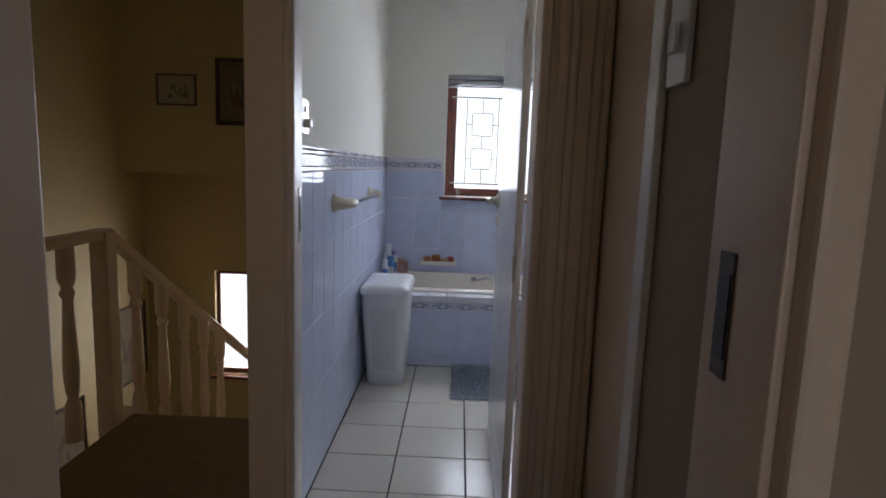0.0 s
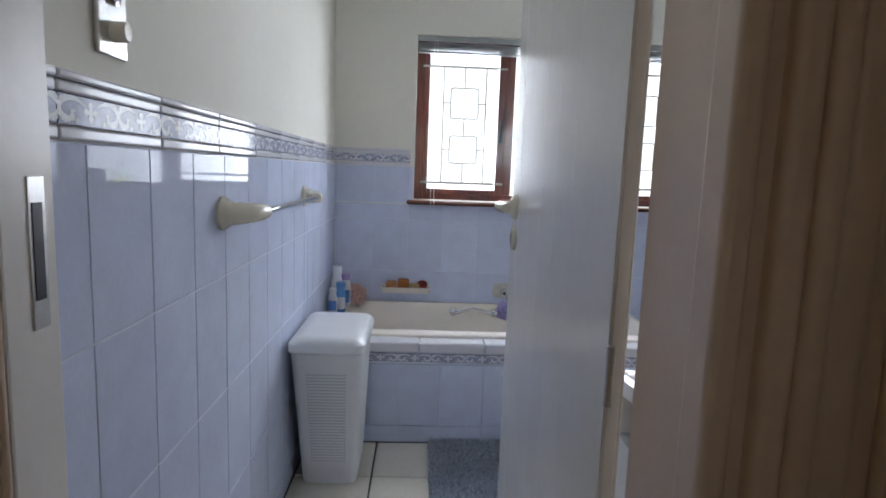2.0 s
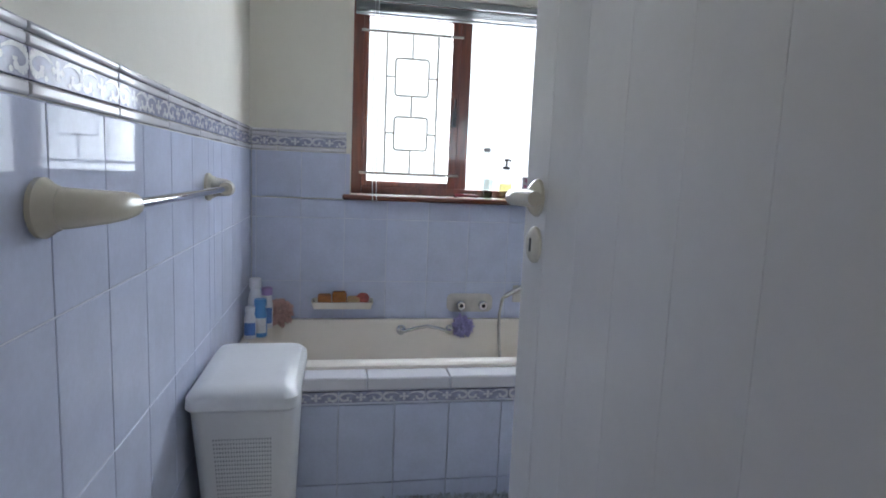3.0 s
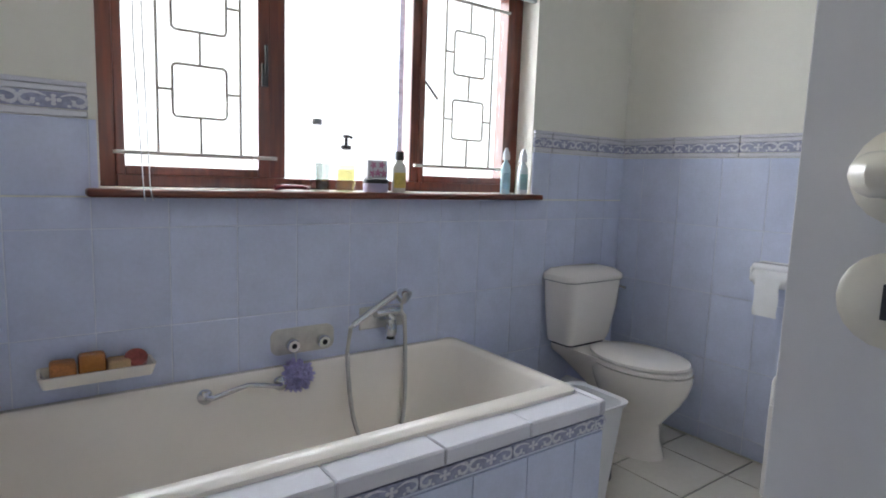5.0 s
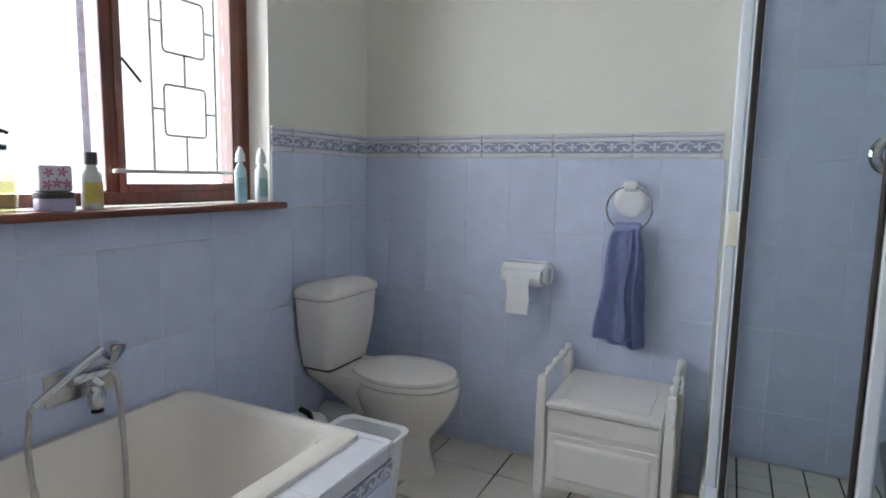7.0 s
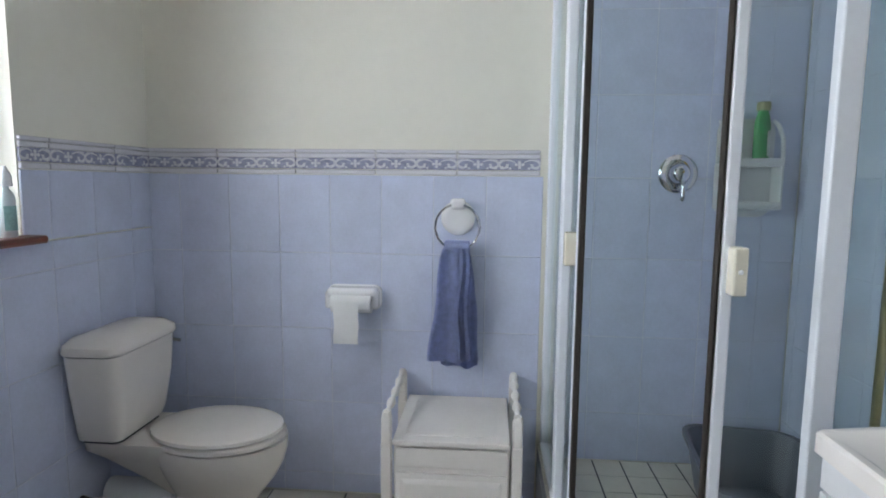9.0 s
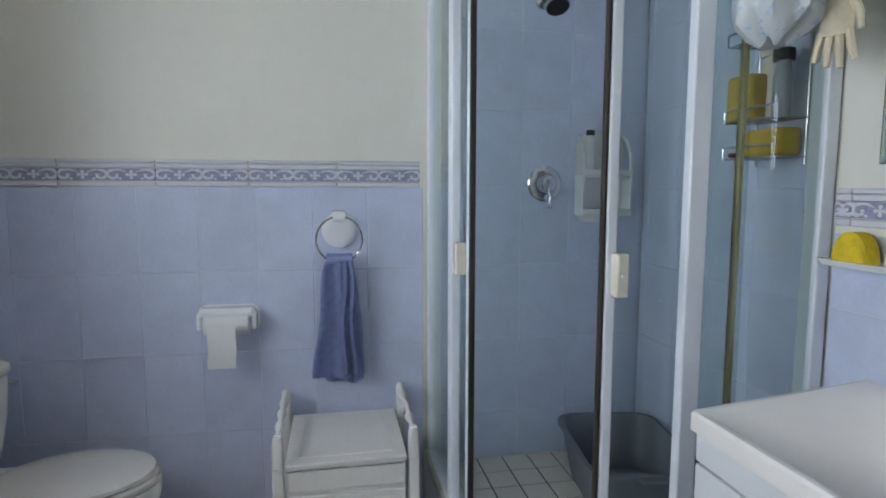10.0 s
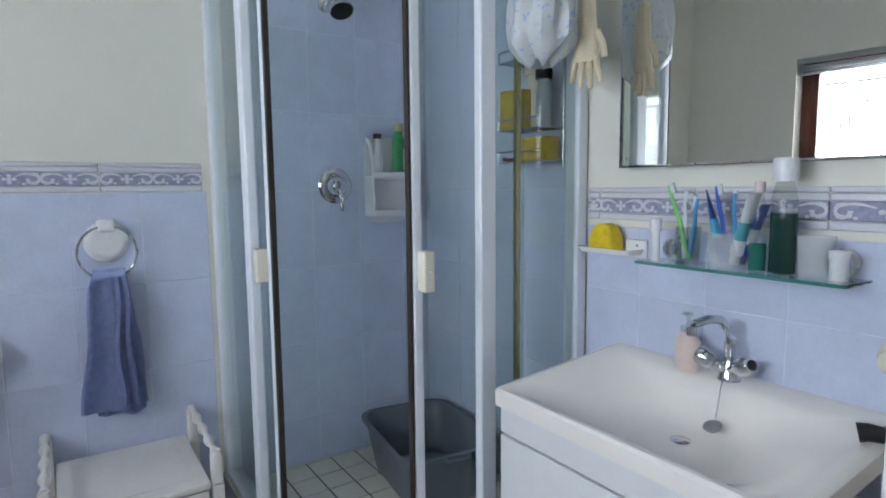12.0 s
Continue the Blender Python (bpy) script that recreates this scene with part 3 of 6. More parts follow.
def burglar_bar(cx, left, right):
    """Flat-steel grille with two square loops, its rails reaching left and right of the centre."""
    g = thing("burglar_bar", (0, N + 0.018, 0), "cream painted steel burglar bar with square loops", "burglar bar", "window grilles")
    r, z0, z1, hw, uw = 0.0043, 1.268, 1.953, 0.083, 0.127
    for name, z in (("top_rail", z1), ("bottom_rail", z0)):
        bm = bmesh.new()
        tube(bm, [(cx - left, 0, z), (cx + right, 0, z)], r * 1.5, 8)
        part(name, bm, BARS, g)
    for sx in (-1, 1):
        bm = bmesh.new()
        tube(bm, [(cx + sx * uw, 0, z0), (cx + sx * uw, 0, z1)], r, 8)
        part("upright", bm, BARS, g)
    loops = ((1.387, 1.550), (1.653, 1.832))
    for a, b in loops:
        bm = bmesh.new()
        tube(bm, [(x, 0, z) for x, z, _ in rring(cx - hw, a, cx + hw, b, 0, 0.015, 3)], r, 8, True)
        part("square_loop", bm, BARS, g)
        for sx in (-1, 1):
            bm = bmesh.new()
            tube(bm, [(cx + sx * hw, 0, (a + b) / 2), (cx + sx * uw, 0, (a + b) / 2)], r, 6)
            part("link", bm, BARS, g)
    for a, b in ((z0, loops[0][0]), (loops[0][1], loops[1][0]), (loops[1][1], z1)):
        bm = bmesh.new()
        tube(bm, [(cx, 0, a), (cx, 0, b)], r, 6)
        part("centre_bar", bm, BARS, g)


burglar_bar(0.350, 0.252, 0.252)
burglar_bar(1.443, 0.267, 0.217)

blind = thing("venetian_blind", (0, N + 0.02, 0), "grey venetian blind drawn up to the window head", "blind")
pbox("headrail", (WX0 + 0.005, -0.012, 2.095), (WX1 - 0.005, 0.014, 2.124), BLIND, blind)
for k in range(9):
    bm = bmesh.new()
    box(bm, (WX0 + 0.008, -0.013, -0.0008), (WX1 - 0.008, 0.013, 0.0008), 0, m=pose(0, 0, 2.085 - 0.0052 * k, random.uniform(-6, 6), random.uniform(-0.12, 0.12), 0))
    part("slat", bm, BLIND, blind)
pbox("bottom_rail", (WX0 + 0.008, -0.013, 2.027), (WX1 - 0.008, 0.013, 2.037), BLIND, blind)
bm = bmesh.new()
for dx in (0.0, 0.018):
    tube(bm, [(0.16 + dx, -0.022, 2.097), (0.158 + dx * 1.4, -0.024, 1.6), (0.163 + dx, -0.098, 1.166), (0.165 + dx * 1.2, -0.104, 1.125)], 0.0018, 5)
part("pull_cord", bm, PLASTIC, blind)

# ---- bath ----
sur = thing("bath_surround", (0, 0, 0), "tiled bath surround with a patterned border", "bath surround", kind="structure")
SX1, SY0 = 1.412, 4.130
TX0, TX1, TY0, TY1, RIM = W + 0.012, 1.384, 4.222, N - 0.012, 0.532
bm = bmesh.new()
box(bm, (W + T, SY0 + T, 0), (SX1 - T, SY0 + 0.12, 0.495))
box(bm, (TX1 - 0.03, SY0 + 0.12, 0), (SX1 - T, N - T, 0.495))
part("masonry", bm, GROUT, sur)
bath = thing("bathtub", (0, 0, 0), "cream enamelled bathtub set in a tiled surround", "bathtub")
bm = bmesh.new()
R = [rring(TX0, TY0, TX1, TY1, RIM - 0.035, 0.03), rring(TX0 - 0.0, TY0, TX1, TY1, RIM - 0.01, 0.03), rring(TX0 + 0.012, TY0 + 0.012, TX1 - 0.012, TY1 - 0.012, RIM, 0.03),
     rring(TX0 + 0.055, TY0 + 0.055, TX1 - 0.038, TY1 - 0.036, RIM, 0.07), rring(TX0 + 0.075, TY0 + 0.07, TX1 - 0.055, TY1 - 0.050, RIM - 0.018, 0.09), rring(TX0 + 0.11, TY0 + 0.10, TX1 - 0.11, TY1 - 0.08, RIM - 0.18, 0.12),
     rring(TX0 + 0.16, TY0 + 0.13, TX1 - 0.24, TY1 - 0.12, RIM - 0.36, 0.15), rring(TX0 + 0.24, TY0 + 0.18, TX1 - 0.34, TY1 - 0.17, RIM - 0.40, 0.14)]
loft(bm, R, False)
bm.faces.new([v for v in bm.verts][-24:])
part("shell", bm, ENAMEL, bath)
bm = bmesh.new()
lathe(bm, [(0.03, 0), (0.028, 0.006), (0.012, 0.012), (0.011, 0.02), (0.0, 0.022)], at=(TX0 + 0.05, TY0 + 0.22, RIM), n=20)
part("waste_control", bm, CHROME, bath, "round chrome waste control")
bm = bmesh.new()
lathe(bm, [(0.032, 0), (0.030, 0.008), (0.014, 0.014), (0.0, 0.016)], axis="X", at=(TX0 + 0.088, TY0 + 0.23, RIM - 0.06), n=20)
part("overflow", bm, CHROME, bath, "round chrome overflow")


def grab_handle(y, z, x0, face):
    bm = bmesh.new()
    for x in (x0, x0 + 0.25):
        lathe(bm, [(0.026, 0), (0.024, 0.008), (0.012, 0.014)], axis="Y", at=(x, y, z), n=14, m=None) if face > 0 else lathe(bm, [(0.012, -0.014), (0.024, -0.008), (0.026, 0)], axis="Y", at=(x, y, z), n=14)
    d = face * 0.045
    tube(bm, [(x0, y + d * 0.2, z), (x0 + 0.02, y + d * 0.7, z + 0.002), (x0 + 0.07, y + d, z + 0.02), (x0 + 0.125, y + d, z + 0.03), (x0 + 0.18, y + d, z + 0.02), (x0 + 0.23, y + d * 0.7, z + 0.002), (x0 + 0.25, y + d * 0.2, z)], 0.0085, 10)
    part("grab_handle", bm, CHROME, bath, "chrome grab handle")


grab_handle(TY1 - 0.072, RIM - 0.045, 0.325, -1)
grab_handle(TY0 + 0.088, RIM - 0.085, 0.50, 1)

# tap plate, mixer and hand shower on the wall
tp = thing("bath_tap_plate", (0.69, N - T, 0.612), "chrome wall plate with two bath stopcocks", "tap")
bm = bmesh.new()
loft(bm, [[(x, y0, z) for x, z, _ in rring(-0.122, -0.048, 0.122, 0.048, 0, 0.03, 5)] for y0 in (0, -0.006)])
part("plate", bm, STEEL, tp)
for sx in (-0.055, 0.062):
    bm = bmesh.new()
    lathe(bm, [(0.010, 0), (0.012, 0.02), (0.020, 0.022), (0.024, 0.03), (0.024, 0.05), (0.020, 0.056), (0.0, 0.057)], n=16, m=pose(sx, -0.004, -0.005, 90, 0, 0))
    kn = part("knob", bm, CHROME, tp)
    bm = bmesh.new()
    lathe(bm, [(0.010, 0), (0.0, 0.002)], n=12, m=pose(sx, -0.0615, -0.005, 90, 0, 0))
    part("knob_cap", bm, BLACK, kn)
sp = thing("bath_pouf", (0.643, N - 0.07, 0.50), "purple mesh bath pouf hanging from the tap", "bath pouf")
rnd = random.Random(4)


def pouf(parent, r, mat, n=130):
    bm = bmesh.new()
    for k in range(n):
        d = Vector((rnd.gauss(0, 1), rnd.gauss(0, 1), rnd.gauss(0, 1))).normalized()
        q = d.to_track_quat("Z", "Y").to_matrix().to_4x4()
        w, pr = rnd.uniform(0.16, 0.34) * r, []
        pts = []
        for i in range(10):
            a = 2 * math.pi * i / 10
            rr = w * (1 + 0.35 * math.sin(3 * a + k))
            pts.append(Matrix.Translation(d * r * rnd.uniform(0.45, 0.85)) @ q @ Vector((rr * math.cos(a), rr * math.sin(a), r * 0.25 * math.sin(2 * a + k))))
        tube(bm, pts, r * 0.03, 4, True)
        c = bm.verts.new(sum(pts, Vector()) / 10)
        for i in range(10):
            bm.faces.new((bm.verts.new(pts[i]), bm.verts.new(pts[(i + 1) % 10]), c))
    part("mesh_ball", bm, mat, parent)


pouf(sp, 0.06, PURPLE)
bm = bmesh.new()
tube(bm, [(0, 0.0, 0.03), (-0.006, -0.0, 0.08), (-0.008, 0.02, 0.108)], 0.002, 5)
part("string", bm, PLASTIC, sp)
pk = thing("bath_pouf", (-0.27, N - 0.085, RIM + 0.045), "pale pink mesh bath pouf in the bath corner", "bath pouf")
pouf(pk, 0.07, PINK)

mx = thing("bath_mixer", (1.022, N - T, 0.660), "chrome bath mixer with a hand shower and hose", "mixer tap")
bm = bmesh.new()
box(bm, (-0.10, -0.006, -0.045), (0.10, 0, 0.045), 0.004)
part("wall_plate", bm, STEEL, mx)
bm = bmesh.new()
tube(bm, [(-0.055, -0.045, 0.03), (0.055, -0.045, 0.03)], 0.022, 14)
tube(bm, [(0.0, -0.004, 0.0), (0.0, -0.05, 0.02)], 0.018, 12)
lathe(bm, [(0.020, 0), (0.024, 0.01), (0.024, 0.04), (0.018, 0.05)], at=(0.01, -0.06, -0.065), n=14)
tube(bm, [(0.01, -0.05, 0.02), (0.012, -0.065, 0.0), (0.01, -0.06, -0.03)], 0.018, 12)
part("body", bm, CHROME, mx)
bm = bmesh.new()
lathe(bm, [(0.017, 0), (0.016, 0.012), (0.0, 0.013)], at=(0.01, -0.06, -0.079), n=12)
part("spout_tip", bm, BLACK, mx)
bm = bmesh.new()
tube(bm, [(-0.165, -0.075, 0.0), (-0.09, -0.078, 0.045), (-0.02, -0.08, 0.085), (0.02, -0.08, 0.105)], lambda f: 0.011 + 0.004 * f, 12)
lathe(bm, [(0.018, -0.02), (0.030, 0.0), (0.030, 0.022), (0.0, 0.026)], n=18, m=pose(0.045, -0.085, 0.10, 115, 0, 20))
part("hand_shower", bm, CHROME, mx, "chrome hand shower in its cradle")
bm = bmesh.new()
hose = [(-0.160, -0.078, 0.002), (-0.176, -0.078, -0.008)]
for k in range(41):
    a = math.pi * (0.02 + 0.97 * k / 40)
    c, s = math.cos(a), math.sin(a)
    hose.append((-0.062 - 0.128 * math.copysign(abs(c) ** 0.62, c), -0.078 - 0.055 * s, -0.012 - 0.47 * s ** 0.62))
hose += [(0.062, -0.075, 0.01), (0.05, -0.06, 0.035)]
tube(bm, hose, lambda f: 0.0082 + 0.0009 * math.sin(f * 400), 8)
part("hose", bm, STEEL, mx, "metal shower hose")

sd = thing("soap_tray", (0.03, N - T, 0.635), "white ceramic soap tray on the tiled wall", "soap dish")
bm = bmesh.new()
loft(bm, [rring(-0.14, -0.105, 0.14, 0.0, -0.035, 0.015), rring(-0.15, -0.115, 0.15, 0.0, 0.0, 0.015), rring(-0.142, -0.107, 0.142, -0.008, 0.0, 0.015), rring(-0.132, -0.097, 0.132, -0.012, -0.024, 0.012)], True)
part("tray", bm, CERAMIC, sd)
for nm, lab, a, b, mt in (("soap_box", "orange patterned soap packet in the tray", (-0.12, -0.09, -0.024), (-0.055, -0.03, 0.03), plain("orange_card", (0.42, 0.16, 0.05), 0.5, 0.5)),
                          ("soap_bar", "brown translucent soap bar standing in the tray", (-0.05, -0.085, -0.024), (0.02, -0.04, 0.045), plain("amber_soap", (0.40, 0.15, 0.03), 0.25, 0.2)),
                          ("pumice", "pale natural loofah sponge in the tray", (0.022, -0.095, -0.024), (0.085, -0.03, 0.018), plain("loofah", (0.55, 0.38, 0.2), 0.9, 0.25))):
    t0 = thing(nm, (0.03, N - T, 0.635), lab, "soap" if nm != "pumice" else "sponge")
    pbox("body", a, b, mt, t0, bevel=0.01)
t0 = thing("soap_tin", (0.13, N - 0.06, 0.616), "round tin with a patterned lid in the tray", "tin")
bm = bmesh.new()
lathe(bm, [(0.03, 0), (0.032, 0.005), (0.032, 0.03), (0.028, 0.034), (0.0, 0.034)], n=20, m=pose(0, 0, 0.012, 35, 0, 0))
part("body", bm, plain("red_tin", (0.35, 0.08, 0.06), 0.3, 0.5), t0)


def bottle(name, at, r, h, body, cap, label, cat="bottle", neck=0.35, cap_h=0.18, style="cap", label_mat=None, sx=1.0, sy=0.7, group="", liquid=None):
    """Shouldered bottle with a cap, pump or spray head and a paper label."""
    b = thing(name, at, label, cat, group)
    bm = bmesh.new()
    hb = h * (1 - cap_h)
    lathe(bm, [(r * 0.92, 0), (r, 0.004), (r, hb * 0.72), (r * 0.9, hb * 0.82), (r * neck * 1.1, hb * 0.96), (r * neck, hb)], n=20, sx=sx, sy=sy)
    part("body", bm, body, b)
    if liquid is not None:
        bm = bmesh.new()
        lathe(bm, [(r * 0.85, 0.003), (r * 0.9, 0.006), (r * 0.9, hb * liquid[1])], n=20, sx=sx, sy=sy)
        part("liquid", bm, liquid[0], b)
    bm = bmesh.new()
    if style == "pump":
        lathe(bm, [(r * neck * 1.3, hb), (r * neck * 1.3, hb + 0.014), (0.006, hb + 0.016), (0.006, hb + 0.04), (0.012, hb + 0.042), (0.012, hb + 0.052), (0, hb + 0.053)], n=14)
        tube(bm, [(0, 0, hb + 0.047), (0.012, -0.004, hb + 0.047), (0.022, -0.008, hb + 0.042)], 0.005, 8)
    elif style == "spray":
        lathe(bm, [(r * 0.75, hb), (r * 0.7, hb + (h - hb) * 0.5), (r * 0.32, h - 0.006), (r * 0.25, h)], n=14)
    else:
        lathe(bm, [(r * neck * 1.35, hb), (r * neck * 1.35, h - 0.003), (r * neck * 1.2, h)], n=16)
    part("pump" if style == "pump" else "cap", bm, cap, b)
    if label_mat is not None:
        bm = bmesh.new()
        n0 = 9
        ring = [(-0.5 + k / (n0 - 1)) * 2.2 for k in range(n0)]
        rows = []
        for z in (hb * 0.14, hb * 0.62):
            rows.append([bm.verts.new((1.012 * r * math.sin(a) * sx, -1.012 * r * math.cos(a) * sy, z)) for a in ring])
        for k in range(n0 - 1):
            bm.faces.new((rows[0][k], rows[0][k + 1], rows[1][k + 1], rows[1][k]))
        part("label", bm, label_mat, b)
    return b


LAB_W, LAB_Y, LAB_B, LAB_P = plain("white_label", (0.75, 0.75, 0.75), 0.5, 0.2), plain("yellow_label", (0.62, 0.48, 0.12), 0.5, 0.3), plain("blue_label", (0.10, 0.22, 0.55), 0.5, 0.3), plain("purple_label", (0.25, 0.12, 0.45), 0.5, 0.3)
BLUEP, WHITEP = plain("blue_bottle_plastic", (0.10, 0.30, 0.62), 0.3), plain("white_bottle_plastic", (0.75, 0.75, 0.78), 0.3)
bottle("shampoo_bottle", (-0.357, 4.680, RIM), 0.032, 0.25, WHITEP, WHITEP, "white shampoo bottle with a purple label on the bath rim", neck=0.6, label_mat=LAB_P)
bottle("shampoo_bottle", (-0.327, 4.615, RIM), 0.028, 0.17, BLUEP, BLUEP, "blue shampoo bottle standing upside down on the bath rim", neck=0.7, label_mat=LAB_W)
bottle("shampoo_bottle", (-0.317, 4.770, RIM), 0.026, 0.19, WHITEP, plain("lilac_cap", (0.42, 0.30, 0.62), 0.4), "white conditioner bottle with a lilac cap", neck=0.7, label_mat=LAB_B)
bottle("shampoo_bottle", (-0.367, 4.590, RIM), 0.026, 0.14, WHITEP, WHITEP, "small white lotion bottle on the bath rim", neck=0.6, label_mat=LAB_B)

# ---- on the window sill ----
SZ = 1.1585
AMBER, CLEARLIQ = glass("yellow_liquid", (0.95, 0.91, 0.70)), glass("green_liquid", (0.84, 0.85, 0.66))
bottle("soap_dispenser", (0.845, 4.925, SZ), 0.037, 0.215, CLEAR, BLACK, "clear pump bottle half full of yellow soap", style="pump", cap_h=0.28, sy=0.8, liquid=(AMBER, 0.52), neck=0.4, label_mat=glass("clear_label", (0.96, 0.93, 0.70)))
gl = thing("tumbler", (0.755, 4.93, SZ), "clear glass tumbler with a little green liquid", "glass")
bm = bmesh.new()
lathe(bm, [(0.024, 0), (0.028, 0.10), (0.026, 0.10), (0.022, 0.006)], n=20)
part("glass_body", bm, CLEAR, gl)
bm = bmesh.new()
lathe(bm, [(0, 0.005), (0.021, 0.005), (0.0235, 0.045), (0, 0.045)], n=20)
part("liquid", bm, CLEARLIQ, gl)
bottle("toiletry_bottle", (0.752, 4.975, SZ), 0.022, 0.26, CLEAR, plain("grey_cap", (0.45, 0.46, 0.48), 0.4), "tall clear bottle with a grey cap on the sill", neck=0.6, cap_h=0.08)
jr = thing("cream_jar", (0.975, 4.93, SZ), "dark round cream jar on the sill", "jar")
bm = bmesh.new()
lathe(bm, [(0.045, 0), (0.048, 0.006), (0.048, 0.028), (0.044, 0.034)], n=24)
part("body", bm, plain("lilac_jar", (0.40, 0.36, 0.52), 0.3), jr)
bm = bmesh.new()
lathe(bm, [(0.049, 0.034), (0.049, 0.048), (0.045, 0.051), (0, 0.051)], n=24)
part("lid", bm, BLACK, jr)
jr2 = thing("trinket_box", (0.975, 4.935, SZ + 0.0515), "white box with pink flowers standing on a jar", "box")
pbox("body", (-0.044, -0.02, 0), (0.044, 0.02, 0.07), plain("white_card", (0.68, 0.66, 0.68), 0.5, 0.15), jr2, bevel=0.006)
bm = bmesh.new()
for cx, cz in ((-0.02, 0.05), (0.016, 0.052), (0.0, 0.022), (0.026, 0.02), (-0.024, 0.018)):
    for k in range(5):
        a = 2 * math.pi * k / 5 + cx * 90
        box(bm, (-0.002, -0.0212, 0.002), (0.003, -0.0202, 0.013), 0, m=Matrix.Translation((cx, 0, cz)) @ Matrix.Rotation(a, 4, "Y"))
part("flowers", bm, plain("pink_print", (0.55, 0.12, 0.28), 0.5, 0.2), jr2)
bottle("toiletry_bottle", (1.075, 4.925, SZ), 0.03, 0.16, plain("amber_bottle", (0.66, 0.66, 0.60), 0.15), BLACK, "pale oil bottle with a black cap and yellow label", neck=0.45, cap_h=0.22, label_mat=LAB_Y)
rd = thing("razor", (0.64, 4.93, SZ), "red plastic razor lying on the sill", "razor")
bm = bmesh.new()
tube(bm, [(-0.06, 0, 0.010), (-0.02, 0.006, 0.014), (0.03, 0.004, 0.013), (0.055, -0.002, 0.012)], lambda f: 0.009 - 0.002 * f, 8)
box(bm, (0.045, -0.02, 0.004), (0.062, 0.02, 0.016), 0.003)
part("handle", bm, plain("red_plastic", (0.20, 0.012, 0.02), 0.35), rd)
bottle("spray_bottle", (1.635, 4.925, SZ), 0.023, 0.205, plain("aqua_plastic", (0.52, 0.75, 0.83), 0.2), plain("pale_cap", (0.70, 0.76, 0.78), 0.3), "pale blue spray bottle on the sill", style="spray", cap_h=0.26, label_mat=plain("aqua_print", (0.34, 0.60, 0.72), 0.4, 0.3), sy=0.9)
bottle("spray_bottle", (1.745, 4.93, SZ), 0.025, 0.205, plain("pearl_bottle", (0.66, 0.72, 0.74), 0.3), WHITEP, "white spray bottle on the sill", style="spray", cap_h=0.28, label_mat=plain("aqua_label", (0.30, 0.50, 0.50), 0.5, 0.3), sy=0.9)

# ---- toilet corner ----
TCX = 2.135
wc = thing("toilet", (TCX, N - T, 0), "white close-coupled ceramic toilet with the lid down", "toilet")
bm = bmesh.new()
loft(bm, [rring(-0.168, -0.165, 0.115, -0.005, 0.438, 0.03), rring(-0.183, -0.18, 0.130, -0.005, 0.475, 0.04), rring(-0.213, -0.20, 0.155, -0.005, 0.62, 0.05), rring(-0.228, -0.205, 0.165, -0.005, 0.748, 0.05)])
part("cistern", bm, CERAMIC, wc)
# Solid black band gives the shade under the lid as colour.
bm = bmesh.new()
loft(bm, [rring(-0.223, -0.198, 0.160, -0.006, 0.7485, 0.045), rring(-0.223, -0.198, 0.160, -0.006, 0.7525, 0.045)])
part("lid_gap", bm, BLACK, wc, "black band standing in for shade under the cistern lid")
bm = bmesh.new()
loft(bm, [rring(-0.232, -0.21, 0.169, -0.002, 0.753, 0.05), rring(-0.236, -0.214, 0.173, -0.002, 0.762, 0.05), rring(-0.232, -0.21, 0.169, -0.004, 0.782, 0.05), rring(-0.205, -0.185, 0.142, -0.02, 0.803, 0.05), rring(-0.11, -0.13, 0.085, -0.06, 0.815, 0.03)])
part("cistern_lid", bm, CERAMIC, wc)
bm = bmesh.new()
tube(bm, [(0.150, -0.15, 0.708), (0.176, -0.15, 0.708), (0.183, -0.165, 0.706), (0.186, -0.20, 0.701)], 0.007, 8)
lathe(bm, [(0.016, 0), (0.016, 0.012)], axis="X", at=(0.150, -0.15, 0.708), n=12)
part("flush_lever", bm, CHROME, wc, "chrome flush lever")
bm = bmesh.new()
loft(bm, [oval(0, -0.42, 0.108, 0.17, 0.0), oval(0, -0.42, 0.105, 0.165, 0.02), oval(0, -0.42, 0.090, 0.145, 0.08), oval(0, -0.42, 0.086, 0.14, 0.15), oval(0, -0.43, 0.102, 0.168, 0.20), oval(0, -0.44, 0.136, 0.205, 0.262), oval(0, -0.445, 0.165, 0.230, 0.318), oval(0, -0.445, 0.180, 0.242, 0.366), oval(0, -0.445, 0.182, 0.242, 0.402)])
loft(bm, [rring(-0.06, -0.36, 0.06, -0.26, 0.20, 0.03), rring(-0.085, -0.36, 0.085, -0.17, 0.27, 0.04), rring(-0.125, -0.36, 0.12, -0.05, 0.360, 0.04), rring(-0.15, -0.34, 0.13, -0.01, 0.392, 0.04), rring(-0.155, -0.34, 0.135, -0.01, 0.424, 0.04)])
part("pan", bm, CERAMIC, wc)
bm = bmesh.new()
loft(bm, [rring(-0.152, -0.155, 0.112, -0.01, 0.424, 0.03), rring(-0.152, -0.155, 0.112, -0.01, 0.4385, 0.03)])
part("coupling_seal", bm, BLACK, wc, "black rubber seal under the cistern")
bm = bmesh.new()
tube(bm, [(0.0, -0.27, 0.17), (0.0, -0.16, 0.17), (0.0, -0.01, 0.17)], 0.05, 16)
part("outlet_pipe", bm, PLASTIC, wc)
bm = bmesh.new()
loft(bm, [oval(0, -0.44, 0.176, 0.234, 0.405), oval(0, -0.44, 0.184, 0.242, 0.409), oval(0, -0.44, 0.184, 0.242, 0.421), oval(0, -0.44, 0.178, 0.236, 0.426)])
part("seat", bm, CERAMIC, wc)
bm = bmesh.new()
